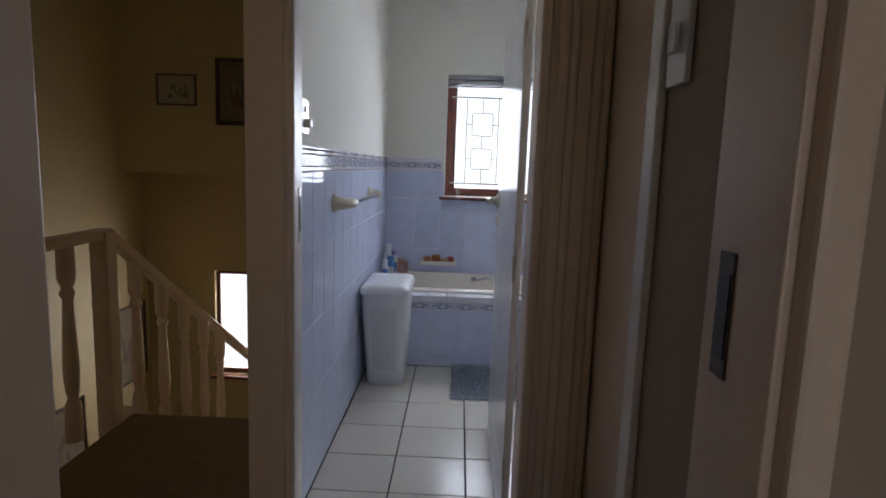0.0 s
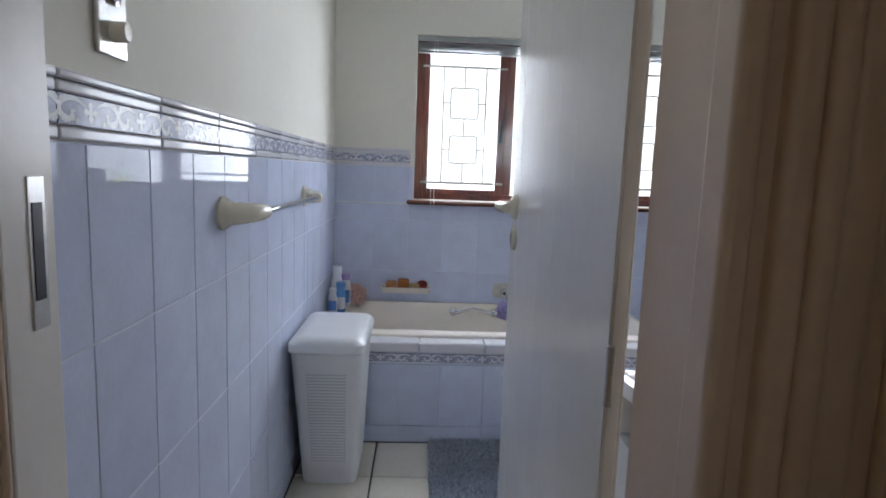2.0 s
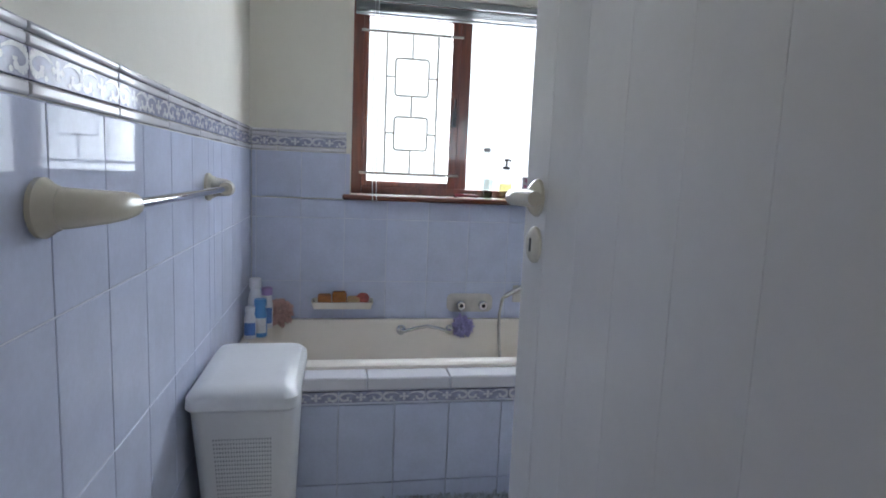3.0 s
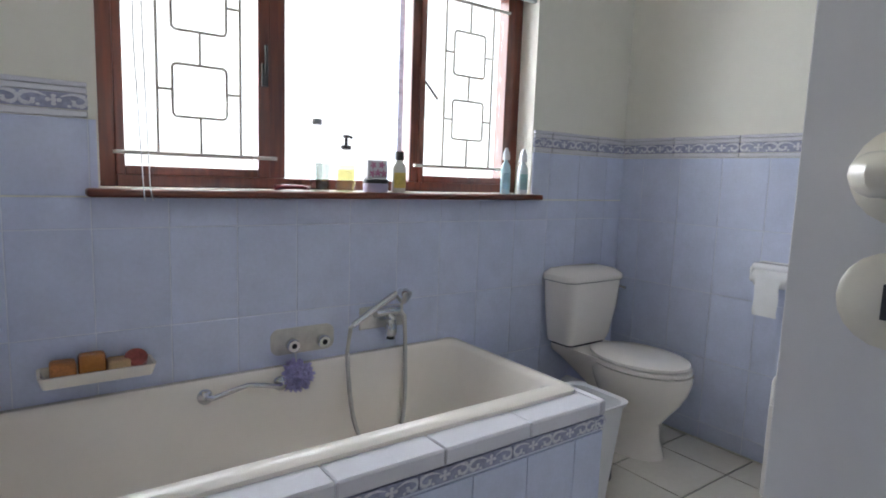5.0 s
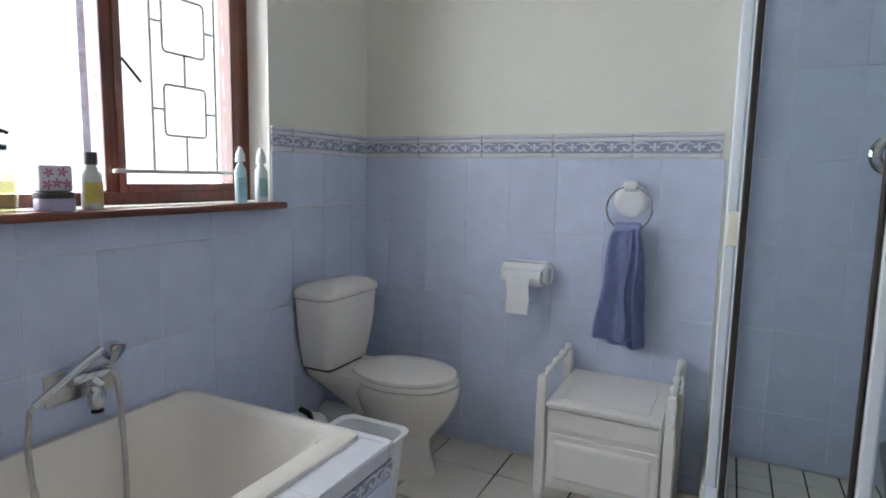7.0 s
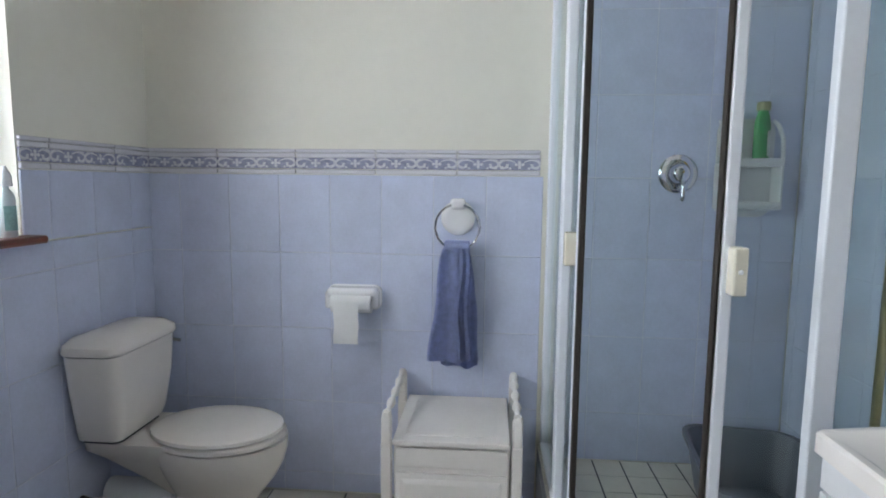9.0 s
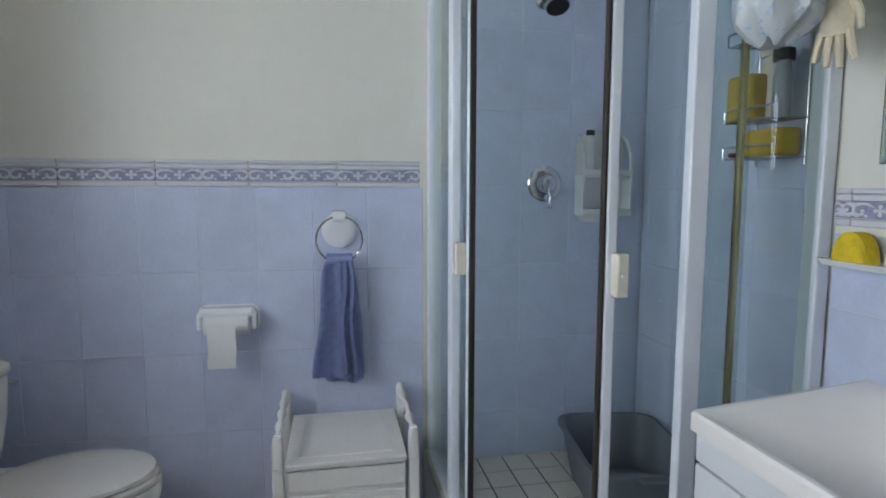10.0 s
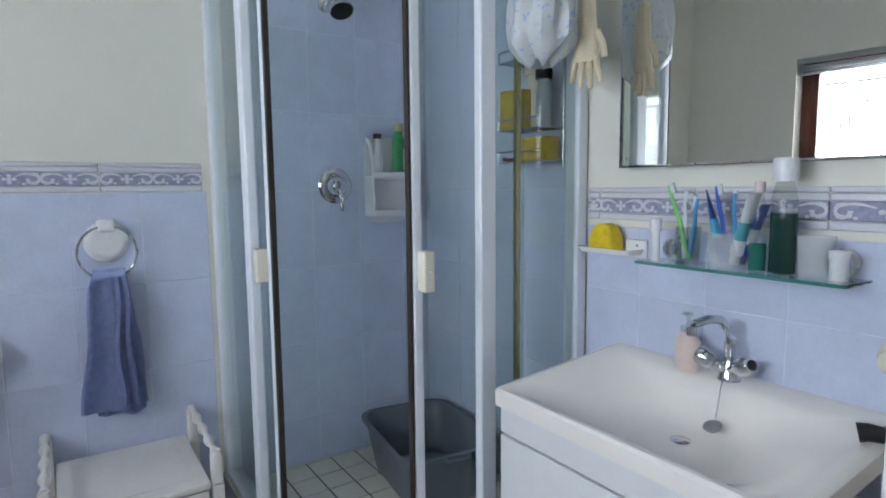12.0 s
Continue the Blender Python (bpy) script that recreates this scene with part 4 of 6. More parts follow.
loft(bm, [oval(0, -0.435, 0.176, 0.232, 0.4295), oval(0, -0.435, 0.182, 0.238, 0.434), oval(0, -0.435, 0.180, 0.236, 0.446), oval(0, -0.43, 0.15, 0.20, 0.456), oval(0, -0.42, 0.08, 0.12, 0.460)])
part("lid", bm, CERAMIC, wc)
bm = bmesh.new()
tube(bm, [(0.14, -0.06, 0.12), (0.14, -0.06, 0.22), (0.13, -0.07, 0.30), (0.12, -0.08, 0.40)], 0.008, 8)
part("supply_pipe", bm, CHROME, wc)

bn = thing("pedal_bin", (1.82, 4.80, 0), "small white pedal bin beside the toilet", "bin")
bm = bmesh.new()
lathe(bm, [(0.085, 0), (0.09, 0.01), (0.10, 0.22), (0.10, 0.235)], n=24)
part("body", bm, PLASTIC, bn)
bm = bmesh.new()
lathe(bm, [(0.102, 0.236), (0.103, 0.25), (0.09, 0.275), (0.05, 0.292), (0, 0.296)], n=24)
part("lid", bm, PLASTIC, bn)
bm = bmesh.new()
tube(bm, [(-0.02, -0.06, 0.287), (0.0, -0.03, 0.306), (0.02, 0.03, 0.306)], 0.012, 8)
part("lid_handle", bm, BLACK, bn)
wb = thing("waste_basket", (1.590, 4.362, 0), "white plastic waste basket with a rolled rim", "waste basket")
bm = bmesh.new()
loft(bm, [rring(-0.075, -0.085, 0.075, 0.085, 0, 0.03), rring(-0.102, -0.125, 0.102, 0.125, 0.385, 0.045), rring(-0.112, -0.138, 0.112, 0.138, 0.40, 0.05), rring(-0.114, -0.140, 0.114, 0.140, 0.41, 0.05), rring(-0.098, -0.120, 0.098, 0.120, 0.403, 0.045), rring(-0.07, -0.08, 0.07, 0.08, 0.01, 0.03)])
part("body", bm, PLASTIC, wb)
br = thing("toilet_brush", (1.775, 4.41, 0), "black toilet brush standing by the toilet", "toilet brush")
bm = bmesh.new()
lathe(bm, [(0.045, 0), (0.05, 0.01), (0.045, 0.12), (0.03, 0.14), (0.009, 0.15), (0.009, 0.22), (0.014, 0.25), (0, 0.26)], n=16)
part("body", bm, BLACK, br)

ph = thing("toilet_roll_holder", (E - T, 4.085, 0.852), "white ceramic roll holder with a hanging paper roll", "toilet roll holder")
bm = bmesh.new()
loft(bm, [[(-d, y, z) for y, z, _ in rring(-0.112 + i, -0.045 + i, 0.112 - i, 0.058 - i, 0, 0.03, 5)] for d, i in ((0, 0), (0.014, 0.0), (0.024, 0.008))])
box(bm, (-0.090, -0.100, 0.018), (-0.008, 0.100, 0.055), 0.0165, 4)
for s in (-1, 1):
    box(bm, (-0.082, s * 0.095 - 0.012, -0.03), (-0.012, s * 0.095 + 0.012, 0.04), 0.011, 3)
part("holder", bm, GLAZE, ph)
bm = bmesh.new()
lathe(bm, [(0.006, -0.085), (0.006, 0.085)], axis="Y", at=(-0.062, 0, 0.005), n=10)
part("roller", bm, CHROME, ph, "chrome roller")
bm = bmesh.new()
lathe(bm, [(0.018, -0.105), (0.043, -0.105), (0.044, 0.055), (0.018, 0.055)], axis="Y", at=(-0.060, 0.025, -0.004), n=24)
n0 = 10
rows = []
for k in range(n0):
    f = k / (n0 - 1)
    rows.append([bm.verts.new((-0.106 - 0.004 * math.sin(3 * f) + 0.003 * f, y + 0.004 * f * math.sin(9 * f), -0.002 - 0.165 * f)) for y in (-0.035, 0.0, 0.032, 0.065)])
for a, b in zip(rows, rows[1:]):
    for k in range(3):
        bm.faces.new((a[k], a[k + 1], b[k + 1], b[k]))
part("paper_roll", bm, PAPER, ph)

tr = thing("towel_ring", (E - T, 3.665, 1.19), "chrome towel ring on a white ceramic rose", "towel ring")
bm = bmesh.new()
loft(bm, [[(-d, y, z) for y, z, _ in oval(0, 0.0, 0.068 * s, 0.070 * s, 0, 28)] for d, s in ((0, 1.0), (0.008, 1.0), (0.018, 0.86), (0.022, 0.6))])
box(bm, (-0.055, -0.03, 0.035), (-0.01, 0.03, 0.078), 0.014, 3)
part("rose", bm, GLAZE, tr)
bm = bmesh.new()
tube(bm, [(-0.045 - 0.004 * math.cos(a), 0.088 * math.sin(a), -0.035 + 0.09 * math.cos(a)) for a in [2 * math.pi * k / 36 for k in range(36)]], 0.0045, 8, True)
part("ring", bm, CHROME, tr)

tw = thing("hand_towel", (E - T - 0.045, 3.665, 1.075), "blue hand towel hanging through a towel ring", "towel")


def cloth(rows, cols, fn):
    bm = bmesh.new()
    v = [[bm.verts.new(fn(i / rows, j / cols)) for j in range(cols + 1)] for i in range(rows + 1)]
    for i in range(rows):
        for j in range(cols):
            bm.faces.new((v[i][j], v[i][j + 1], v[i + 1][j + 1], v[i + 1][j]))
    r = bmesh.ops.solidify(bm, geom=bm.faces[:], thickness=0.006)
    return bm


def fold(x0, drop, y0, y1, spread, ph0):
    def fn(u, v):
        w = (y1 - y0)
        y = y0 + w * v + (v - 0.5) * spread * u ** 0.7
        wave = math.sin(v * 11 + ph0) * 0.012 * (0.4 + u) + math.sin(v * 23 + 2 * ph0) * 0.004 * u
        return (x0 + wave - 0.012 * math.sin(u * 3) - 0.01 * u, y + 0.006 * math.sin(u * 8 + ph0), -drop * u + 0.006 * math.sin(v * 7 + ph0) * u)
    return fn


part("front_fall", cloth(22, 22, fold(-0.022, 0.455, -0.040, 0.050, 0.115, 0.6)), TOWEL, tw)
part("back_fall", cloth(22, 18, fold(0.014, 0.485, -0.050, 0.030, 0.07, 2.1)), TOWEL, tw)
part("side_fall", cloth(22, 10, fold(-0.036, 0.44, -0.046, -0.010, 0.035, 3.3)), TOWEL, tw)
bm = bmesh.new()
for yy in [-0.042 + 0.0085 * k for k in range(11)]:
    tube(bm, [(-0.022, yy, -0.01), (-0.016, yy, 0.012), (0.0, yy, 0.02), (0.012, yy, 0.01), (0.014, yy, -0.01)], 0.0085, 8)
part("fold_over", bm, TOWEL, tw)

# white bench with a lidded box
bc = thing("storage_bench", (2.266, 3.656, 0), "white painted lidded commode bench with turned arms", "bench")
BX, BY = 0.212, 0.205   # half depth, half width
for sx in (-1, 1):
    for sy in (-1, 1):
        bm = bmesh.new()
        x, y = sx * (BX - 0.02), sy * (BY + 0.020)
        hh = 0.545 if sx < 0 else 0.566
        pr = [(0.013, 0), (0.017, 0.03), (0.014, 0.06), (0.019, 0.075), (0.015, 0.09)]
        lathe(bm, pr, at=(x, y, 0), n=12)
        box(bm, (x - 0.02, y - 0.018, 0.088), (x + 0.02, y + 0.018, 0.44), 0.005)
        loft(bm, [rring(x - 0.02 - o * sx * -1 * 0, y - 0.017, x + 0.02, y + 0.017, z, 0.008) for o, z in ((0, 0.44), (0, hh - 0.02))] + [rring(x - 0.014, y - 0.012, x + 0.014, y + 0.012, hh, 0.008)])
        part("leg", bm, WHITE, bc)
for sy in (-1, 1):
    bm = bmesh.new()
    y = sy * (BY + 0.020)
    pts = [Vector((-BX + 0.02, y, 0.533)).lerp(Vector((BX - 0.02, y, 0.556)), k / 24) for k in range(25)]
    tube(bm, pts, lambda f: 0.0125 + 0.0045 * math.cos(f * 2 * math.pi * 4), 12)
    part("arm_rail", bm, WHITE, bc)
bm = bmesh.new()
box(bm, (-BX + 0.012, -BY + 0.006, 0.12), (BX - 0.02, BY - 0.006, 0.435), 0.004)
part("box_body", bm, WHITE, bc)
for z0, z1 in ((0.14, 0.335), (0.355, 0.425)):
    bm = bmesh.new()
    box(bm, (-BX + 0.002, -BY + 0.012, z0), (-BX + 0.013, BY - 0.012, z1), 0.003)
    if z1 - z0 > 0.1:
        loft(bm, [[(x, y, z) for y, z, _ in rring(-BY + i, z0 + 0.02 + i - 0.03, BY - i, z1 - 0.02 - i + 0.03, 0, 0.006)] for x, i in ((-BX + 0.003, 0.03), (-BX - 0.006, 0.042), (-BX - 0.006, 0.05))])
    part("front_panel", bm, WHITE, bc)
bm = bmesh.new()
box(bm, (-BX - 0.012, -BY + 0.004, 0.437), (BX, BY - 0.004, 0.457), 0.005)
lid = part("lid", bm, WHITE, bc)
bm = bmesh.new()
loft(bm, [rring(-BX + 0.035, -BY + 0.05, BX - 0.06, BY - 0.045, z, 0.006) for z in (0.456, 0.460)] + [rring(-BX + 0.045, -BY + 0.06, BX - 0.07, BY - 0.055, 0.462, 0.006)])
part("raised_panel", bm, WHITE, lid)

# ---- west side ----
tl = thing("towel_rail", (W + T, 0, 1.205), "chrome towel rail on ivory ceramic brackets", "towel rail")
for y, d in ((2.93, 1), (3.99, -1)):
    bm = bmesh.new()
    lathe(bm, [(0.043, 0), (0.044, 0.008), (0.036, 0.018), (0.030, 0.03)], axis="X", at=(0, y, 0), n=24)
    tube(bm, [(0.012, y, 0), (0.042, y + d * 0.015, 0.0), (0.066, y + d * 0.045, 0), (0.078, y + d * 0.09, 0), (0.080, y + d * 0.125, 0)], lambda f: 0.032 - 0.012 * f, 16)
    bk = part("bracket", bm, IVORY, tl)
    bm = bmesh.new()
    lathe(bm, [(0.005, 0), (0.0, 0.002)], axis="X", at=(0.0085, y - d * 0.036, 0), n=8)
    part("screw", bm, BLACK, bk)
bm = bmesh.new()
tube(bm, [(0.080, 3.04, 0), (0.080, 3.95, 0)], 0.009, 12)
part("rail", bm, CHROME, tl)

ls = thing("light_switch", (W + 0.001, 2.42, 1.565), "steel switch plate with an ivory dimmer knob", "light switch")
pbox("plate", (0, -0.045, -0.065), (0.009, 0.045, 0.065), STEEL, ls)
bm = bmesh.new()
lathe(bm, [(0.017, 0.009), (0.017, 0.03), (0.014, 0.033), (0, 0.033)], axis="X", at=(0, 0.0, -0.025), n=18)
part("knob", bm, IVORY, ls)
bm = bmesh.new()
lathe(bm, [(0.012, 0.009), (0.012, 0.016), (0, 0.017)], axis="X", at=(0, 0, 0.028), n=14)
part("button", bm, CHROME, ls)

hp = thing("laundry_hamper", (-0.250, 3.865, 0), "white plastic laundry hamper with a slotted body and lid", "laundry hamper")
bm = bmesh.new()
loft(bm, [rring(-0.112, -0.118, 0.112, 0.20, 0.0, 0.03), rring(-0.116, -0.122, 0.116, 0.205, 0.02, 0.03), rring(-0.140, -0.255, 0.145, 0.200, 0.62, 0.035)])
part("body", bm, PLASTIC, hp)


# Grey blocks on the front stand in for the shade inside the slots.
bm = bmesh.new()
for k in range(21):
    u = -0.066 + 0.132 * k / 20
    for r0 in range(30):
        z = 0.11 + 0.014 * r0
        f = (z - 0.02) / 0.60
        y = -0.122 - 0.133 * f
        box(bm, (u * (1 + 0.2 * f) - 0.0016, y - 0.0012, z), (u * (1 + 0.2 * f) + 0.0016, y + 0.002, z + 0.009), 0)
tagged(part("slot_grid", bm, plain("shaded_slot", (0.30, 0.31, 0.34), 0.7), hp), kind="stuff")
bm = bmesh.new()
loft(bm, [rring(-0.143, -0.270, 0.15, 0.210, 0.612, 0.04), rring(-0.147, -0.280, 0.155, 0.215, 0.622, 0.04), rring(-0.145, -0.277, 0.153, 0.213, 0.650, 0.04), rring(-0.130, -0.260, 0.138, 0.197, 0.667, 0.04), rring(-0.09, -0.215, 0.09, 0.155, 0.671, 0.03)])
part("lid", bm, PLASTIC, hp)

bmt = thing("bath_mat", (0.46, 3.845, 0.0), "grey-blue shaggy bath mat on the tiles", "bath mat")
bm = bmesh.new()
box(bm, (-0.285, -0.295, 0.001), (0.285, 0.295, 0.012), 0.004)
part("backing", bm, MATPILE, bmt)
rnd = random.Random(9)
vs, fs = [], []
for k in range(5200):
    x, y, a = rnd.uniform(-0.28, 0.28), rnd.uniform(-0.29, 0.29), rnd.uniform(0, 6.28)
    l, w = rnd.uniform(0.012, 0.026), 0.004
    lx, ly = rnd.gauss(0, 0.009), rnd.gauss(0, 0.009)
    i = len(vs)
    vs += [(x - w * math.cos(a), y - w * math.sin(a), 0.010), (x + w * math.cos(a), y + w * math.sin(a), 0.010), (x + lx + w * 0.7 * math.cos(a), y + ly + w * 0.7 * math.sin(a), 0.010 + l), (x + lx - w * 0.7 * math.cos(a), y + ly - w * 0.7 * math.sin(a), 0.010 + l)]
    fs.append((i, i + 1, i + 2, i + 3))
me = bpy.data.meshes.new("pile")
me.from_pydata(vs, [], fs)
me.materials.append(MATPILE)
pile = tagged(new("woven_face", me), kind="stuff")
pile.parent = bmt

# ---- shower ----
SF = 0.200                       # shower floor height
NX, NY = 1.545, 3.285            # enclosure: west plane and north plane
tray = structure("shower_base", [((NX - 0.04, S, -0.005), (E, NY + 0.04, SF - 0.01)), ((NX - 0.04, S, SF - 0.01), (NX + 0.04, NY + 0.04, SF + 0.055)), ((NX + 0.04, NY - 0.04, SF - 0.01), (E, NY + 0.04, SF + 0.055))], TRIM, "raised tiled shower base with a kerb", "shower base", 0.003)
en = thing("shower_enclosure", (0, 0, 0), "white framed glass corner shower with its sliding doors open", "shower enclosure")
KZ, HZ = SF + 0.055, 2.22


def post(name, x0, y0, x1, y1, mat=ALU, z0=KZ, z1=HZ, label=""):
    bm = bmesh.new()
    box(bm, (x0, y0, z0), (x1, y1, z1), 0.006, 3)
    return part(name, bm, mat, en, label)


post("wall_channel", E - 0.055, NY - 0.025, E - T, NY + 0.03)
post("wall_channel", NX - 0.03, S + T, NX + 0.03, S + 0.05)
post("top_rail", NX - 0.03, NY - 0.03, E - T, NY + 0.03, z0=HZ - 0.05, z1=HZ)
post("top_rail", NX - 0.03, S + T, NX + 0.03, NY - 0.03, z0=HZ - 0.05, z1=HZ)
post("bottom_rail", NX - 0.03, NY - 0.025, E - T, NY + 0.03, z0=KZ, z1=KZ + 0.03)
post("bottom_rail", NX - 0.03, S + T, NX + 0.03, NY - 0.03, z0=KZ, z1=KZ + 0.03)
post("fixed_panel_post", 2.02, NY - 0.005, 2.075, NY + 0.028)
post("fixed_panel_post", NX - 0.03, 2.745, NX + 0.004, 2.80)


def pane_of(name, x0, y0, x1, y1):
    bm = bmesh.new()
    box(bm, (x0, y0, KZ + 0.03), (x1, y1, HZ - 0.05))
    part(name, bm, SHOWERGLASS, en, "clear slightly blue glass")


pane_of("fixed_pane", 2.06, NY + 0.010, E - 0.05, NY + 0.015)
pane_of("door_pane", 1.955, NY - 0.022, 2.42, NY - 0.017)
pane_of("fixed_pane", NX - 0.016, S + 0.045, NX - 0.011, 2.76)
pane_of("door_pane", NX + 0.014, 2.60, NX + 0.019, 2.985)
post("door_stile", 1.935, NY - 0.032, 1.962, NY - 0.008)
post("door_stile", NX + 0.004, 2.975, NX + 0.030, 3.005)
post("door_seal", 1.922, NY - 0.030, 1.934, NY - 0.010, RUBBER, label="dark rubber door seal")
post("door_seal", NX + 0.006, 3.006, NX + 0.026, 3.017, RUBBER, label="dark rubber door seal")
post("edge_strip", NX + 0.006, 2.618, NX + 0.028, 2.634, BRASS, label="dull gold edge strip")
for at, d in (((1.985, NY - 0.002, 1.13), (0.016, 0.026, 0.052)), ((NX - 0.012, 2.975, 1.135), (0.020, 0.017, 0.056))):
    bm = bmesh.new()
    box(bm, [a - b for a, b in zip(at, d)], [a + b for a, b in zip(at, d)], 0.006, 3)
    hd = part("door_handle", bm, IVORY, en, "ivory plastic pull handle")
    bm = bmesh.new()
    if d[0] > 0.018:
        lathe(bm, [(0.006, 0), (0.004, -0.004), (0, -0.005)], axis="X", at=(at[0] - d[0], at[1], at[2]), n=10)
        part("screw", bm, PLASTIC, hd)
    else:
        bm.free()

va = thing("shower_valve", (E - T, 2.818, 1.372), "round chrome shower valve with a lever", "shower valve")
bm = bmesh.new()
lathe(bm, [(0.072, 0), (0.074, -0.004), (0.066, -0.012), (0.045, -0.016)], axis="X", n=32)
part("rose", bm, CHROME, va)
bm = bmesh.new()
lathe(bm, [(0.045, -0.014), (0.038, -0.03), (0.030, -0.05), (0.022, -0.055), (0, -0.056)], axis="X", n=24)
tube(bm, [(-0.045, 0, -0.02), (-0.055, -0.004, -0.05), (-0.060, -0.006, -0.085), (-0.050, -0.006, -0.10)], 0.008, 10)
part("lever", bm, CHROME, va)
sh = thing("overhead_shower", (E - T, 2.84, 2.10), "dark faced chrome shower head on a wall arm", "shower head")
bm = bmesh.new()
lathe(bm, [(0.03, 0), (0.028, -0.008), (0.012, -0.012)], axis="X", n=18)
tube(bm, [(-0.005, 0, 0), (-0.07, 0, 0.012), (-0.12, 0, -0.005), (-0.145, 0, -0.025)], 0.010, 10)
part("arm", bm, CHROME, sh)
bm = bmesh.new()
lathe(bm, [(0.014, 0.05), (0.026, 0.035), (0.045, 0.012), (0.047, 0.0)], n=24, m=pose(-0.165, 0, -0.065, 0, 28, 0))
hb = part("head", bm, CHROME, sh)
bm = bmesh.new()
lathe(bm, [(0.044, 0.0), (0.042, -0.004), (0, -0.005)], n=24, m=pose(-0.165, 0, -0.065, 0, 28, 0))
part("face_plate", bm, BLACK, hb)

# white plastic caddy on the shower wall
ca = thing("shower_caddy", (E - T, 2.575, 1.21), "white plastic two-tier caddy on the shower wall", "shower caddy")
bm = bmesh.new()
loft(bm, [[(x, y, z) for y, z, _ in rring(-0.105, 0, 0.105, 0.37, 0, 0.05)] for x in (0, -0.008)])
part("back_plate", bm, PLASTIC, ca)
for z in (0.03, 0.19):
    bm = bmesh.new()
    box(bm, (-0.085, -0.105, z), (-0.006, 0.105, z + 0.012), 0.005)
    box(bm, (-0.088, -0.105, z + 0.010), (-0.080, 0.105, z + 0.03), 0.003)
    part("shelf", bm, PLASTIC, ca)
for sy in (-1, 1):
    pbox("side", (-0.085, sy * 0.105 - 0.006, 0.03), (-0.004, sy * 0.105 + 0.006, 0.20), PLASTIC, ca, bevel=0.005)
    bm = bmesh.new()
    tube(bm, [(-0.01, sy * 0.098, 0.36), (-0.045, sy * 0.100, 0.34), (-0.075, sy * 0.104, 0.29), (-0.082, sy * 0.105, 0.20)], 0.008, 8)
    part("side_arm", bm, PLASTIC, ca)
bs = thing("soap_bar", (E - 0.05, 2.60, 1.2525), "yellowed soap bar on the caddy's lower shelf", "soap")
pbox("body", (-0.025, -0.04, 0), (0.025, 0.04, 0.018), plain("old_soap", (0.62, 0.55, 0.32), 0.5), bs, bevel=0.008)
GREENB = plain("green_bottle", (0.05, 0.30, 0.10), 0.3, 0.3)
bottle("body_wash_bottle", (E - 0.052, 2.535, 1.4125), 0.030, 0.225, GREENB, plain("olive_cap", (0.35, 0.36, 0.20), 0.35), "green body wash bottle on the caddy", neck=0.6, cap_h=0.14, label_mat=plain("pale_label", (0.62, 0.68, 0.62), 0.4, 0.2), sx=0.6, sy=1.0)
rz2 = bottle("shampoo_bottle", (E - 0.052, 2.638, 1.4125), 0.022, 0.18, WHITEP, BLACK, "slim white bottle with a dark cap on the caddy", neck=0.6, cap_h=0.12, sx=0.6, sy=1.0)

# grey basin standing in the shower
gb = thing("wash_basin_tub", (2.10, 2.63, SF), "dark grey plastic wash tub on the shower floor", "wash tub", rz=-8)
bm = bmesh.new()
a, b = 0.27, 0.20
loft(bm, [rring(-a * .78, -b * .76, a * .78, b * .76, 0, 0.06), rring(-a * .80, -b * .78, a * .80, b * .78, 0.01, 0.06), rring(-a * .96, -b * .95, a * .96, b * .95, 0.205, 0.08), rring(-a, -b, a, b, 0.208, 0.085), rring(-a * 1.02, -b * 1.02, a * 1.02, b * 1.02, 0.202, 0.085), rring(-a * 1.02, -b * 1.02, a * 1.02, b * 1.02, 0.216, 0.085),
          rring(-a * .95, -b * .94, a * .95, b * .94, 0.216, 0.08), rring(-a * .90, -b * .88, a * .90, b * .88, 0.19, 0.075), rring(-a * .76, -b * .74, a * .76, b * .74, 0.012, 0.055)])
part("body", bm, GREY, gb)
for sx in (-1, 1):
    bm = bmesh.new()
    tube(bm, [(sx * a * 1.0, -0.05, 0.205), (sx * a * 1.07, -0.04, 0.20), (sx * a * 1.07, 0.04, 0.20), (sx * a * 1.0, 0.05, 0.205)], 0.008, 8)
    part("handle", bm, GREY, gb)

# wire rack with sponges on the south shower wall
wr = thing("wire_rack", (1.72, S + T, 1.315), "chrome wire shelf rack in the shower corner", "wire rack")
bm = bmesh.new()
for x in (-0.10, 0.10):
    tube(bm, [(x, 0.006, 0.11), (x, 0.006, 0.65)], 0.004, 8)
part("uprights", bm, STEEL, wr)
for z in (0.13, 0.24, 0.47):
    bm = bmesh.new()
    for y in (0.01, 0.035, 0.06, 0.085, 0.11):
        tube(bm, [(-0.105, y, z), (0.105, y, z)], 0.0026, 6)
    tube(bm, [(-0.105, 0.005, z), (-0.105, 0.115, z), (-0.105, 0.115, z + 0.035), (0.105, 0.115, z + 0.035), (0.105, 0.115, z), (0.105, 0.005, z)], 0.003, 6)
    part("shelf", bm, CHROME, wr)
for nm, lab, at, d, mt in (("sponge", "square yellow sponge on the wire rack", (1.69, S + 0.065, 1.4485), (0.076, 0.035, 0.040), OCHRES), ("sponge", "tall ochre sponge on the wire rack", (1.778, S + 0.088, 1.5585), (0.055, 0.030, 0.068), OCHRES)):
    t0 = thing(nm, at, lab, "sponge")
    bm = bmesh.new()
    box(bm, (-d[0], -d[1], 0), (d[0], d[1], d[2] * 2), 0.012, 3)
    part("body", bm, mt, t0)
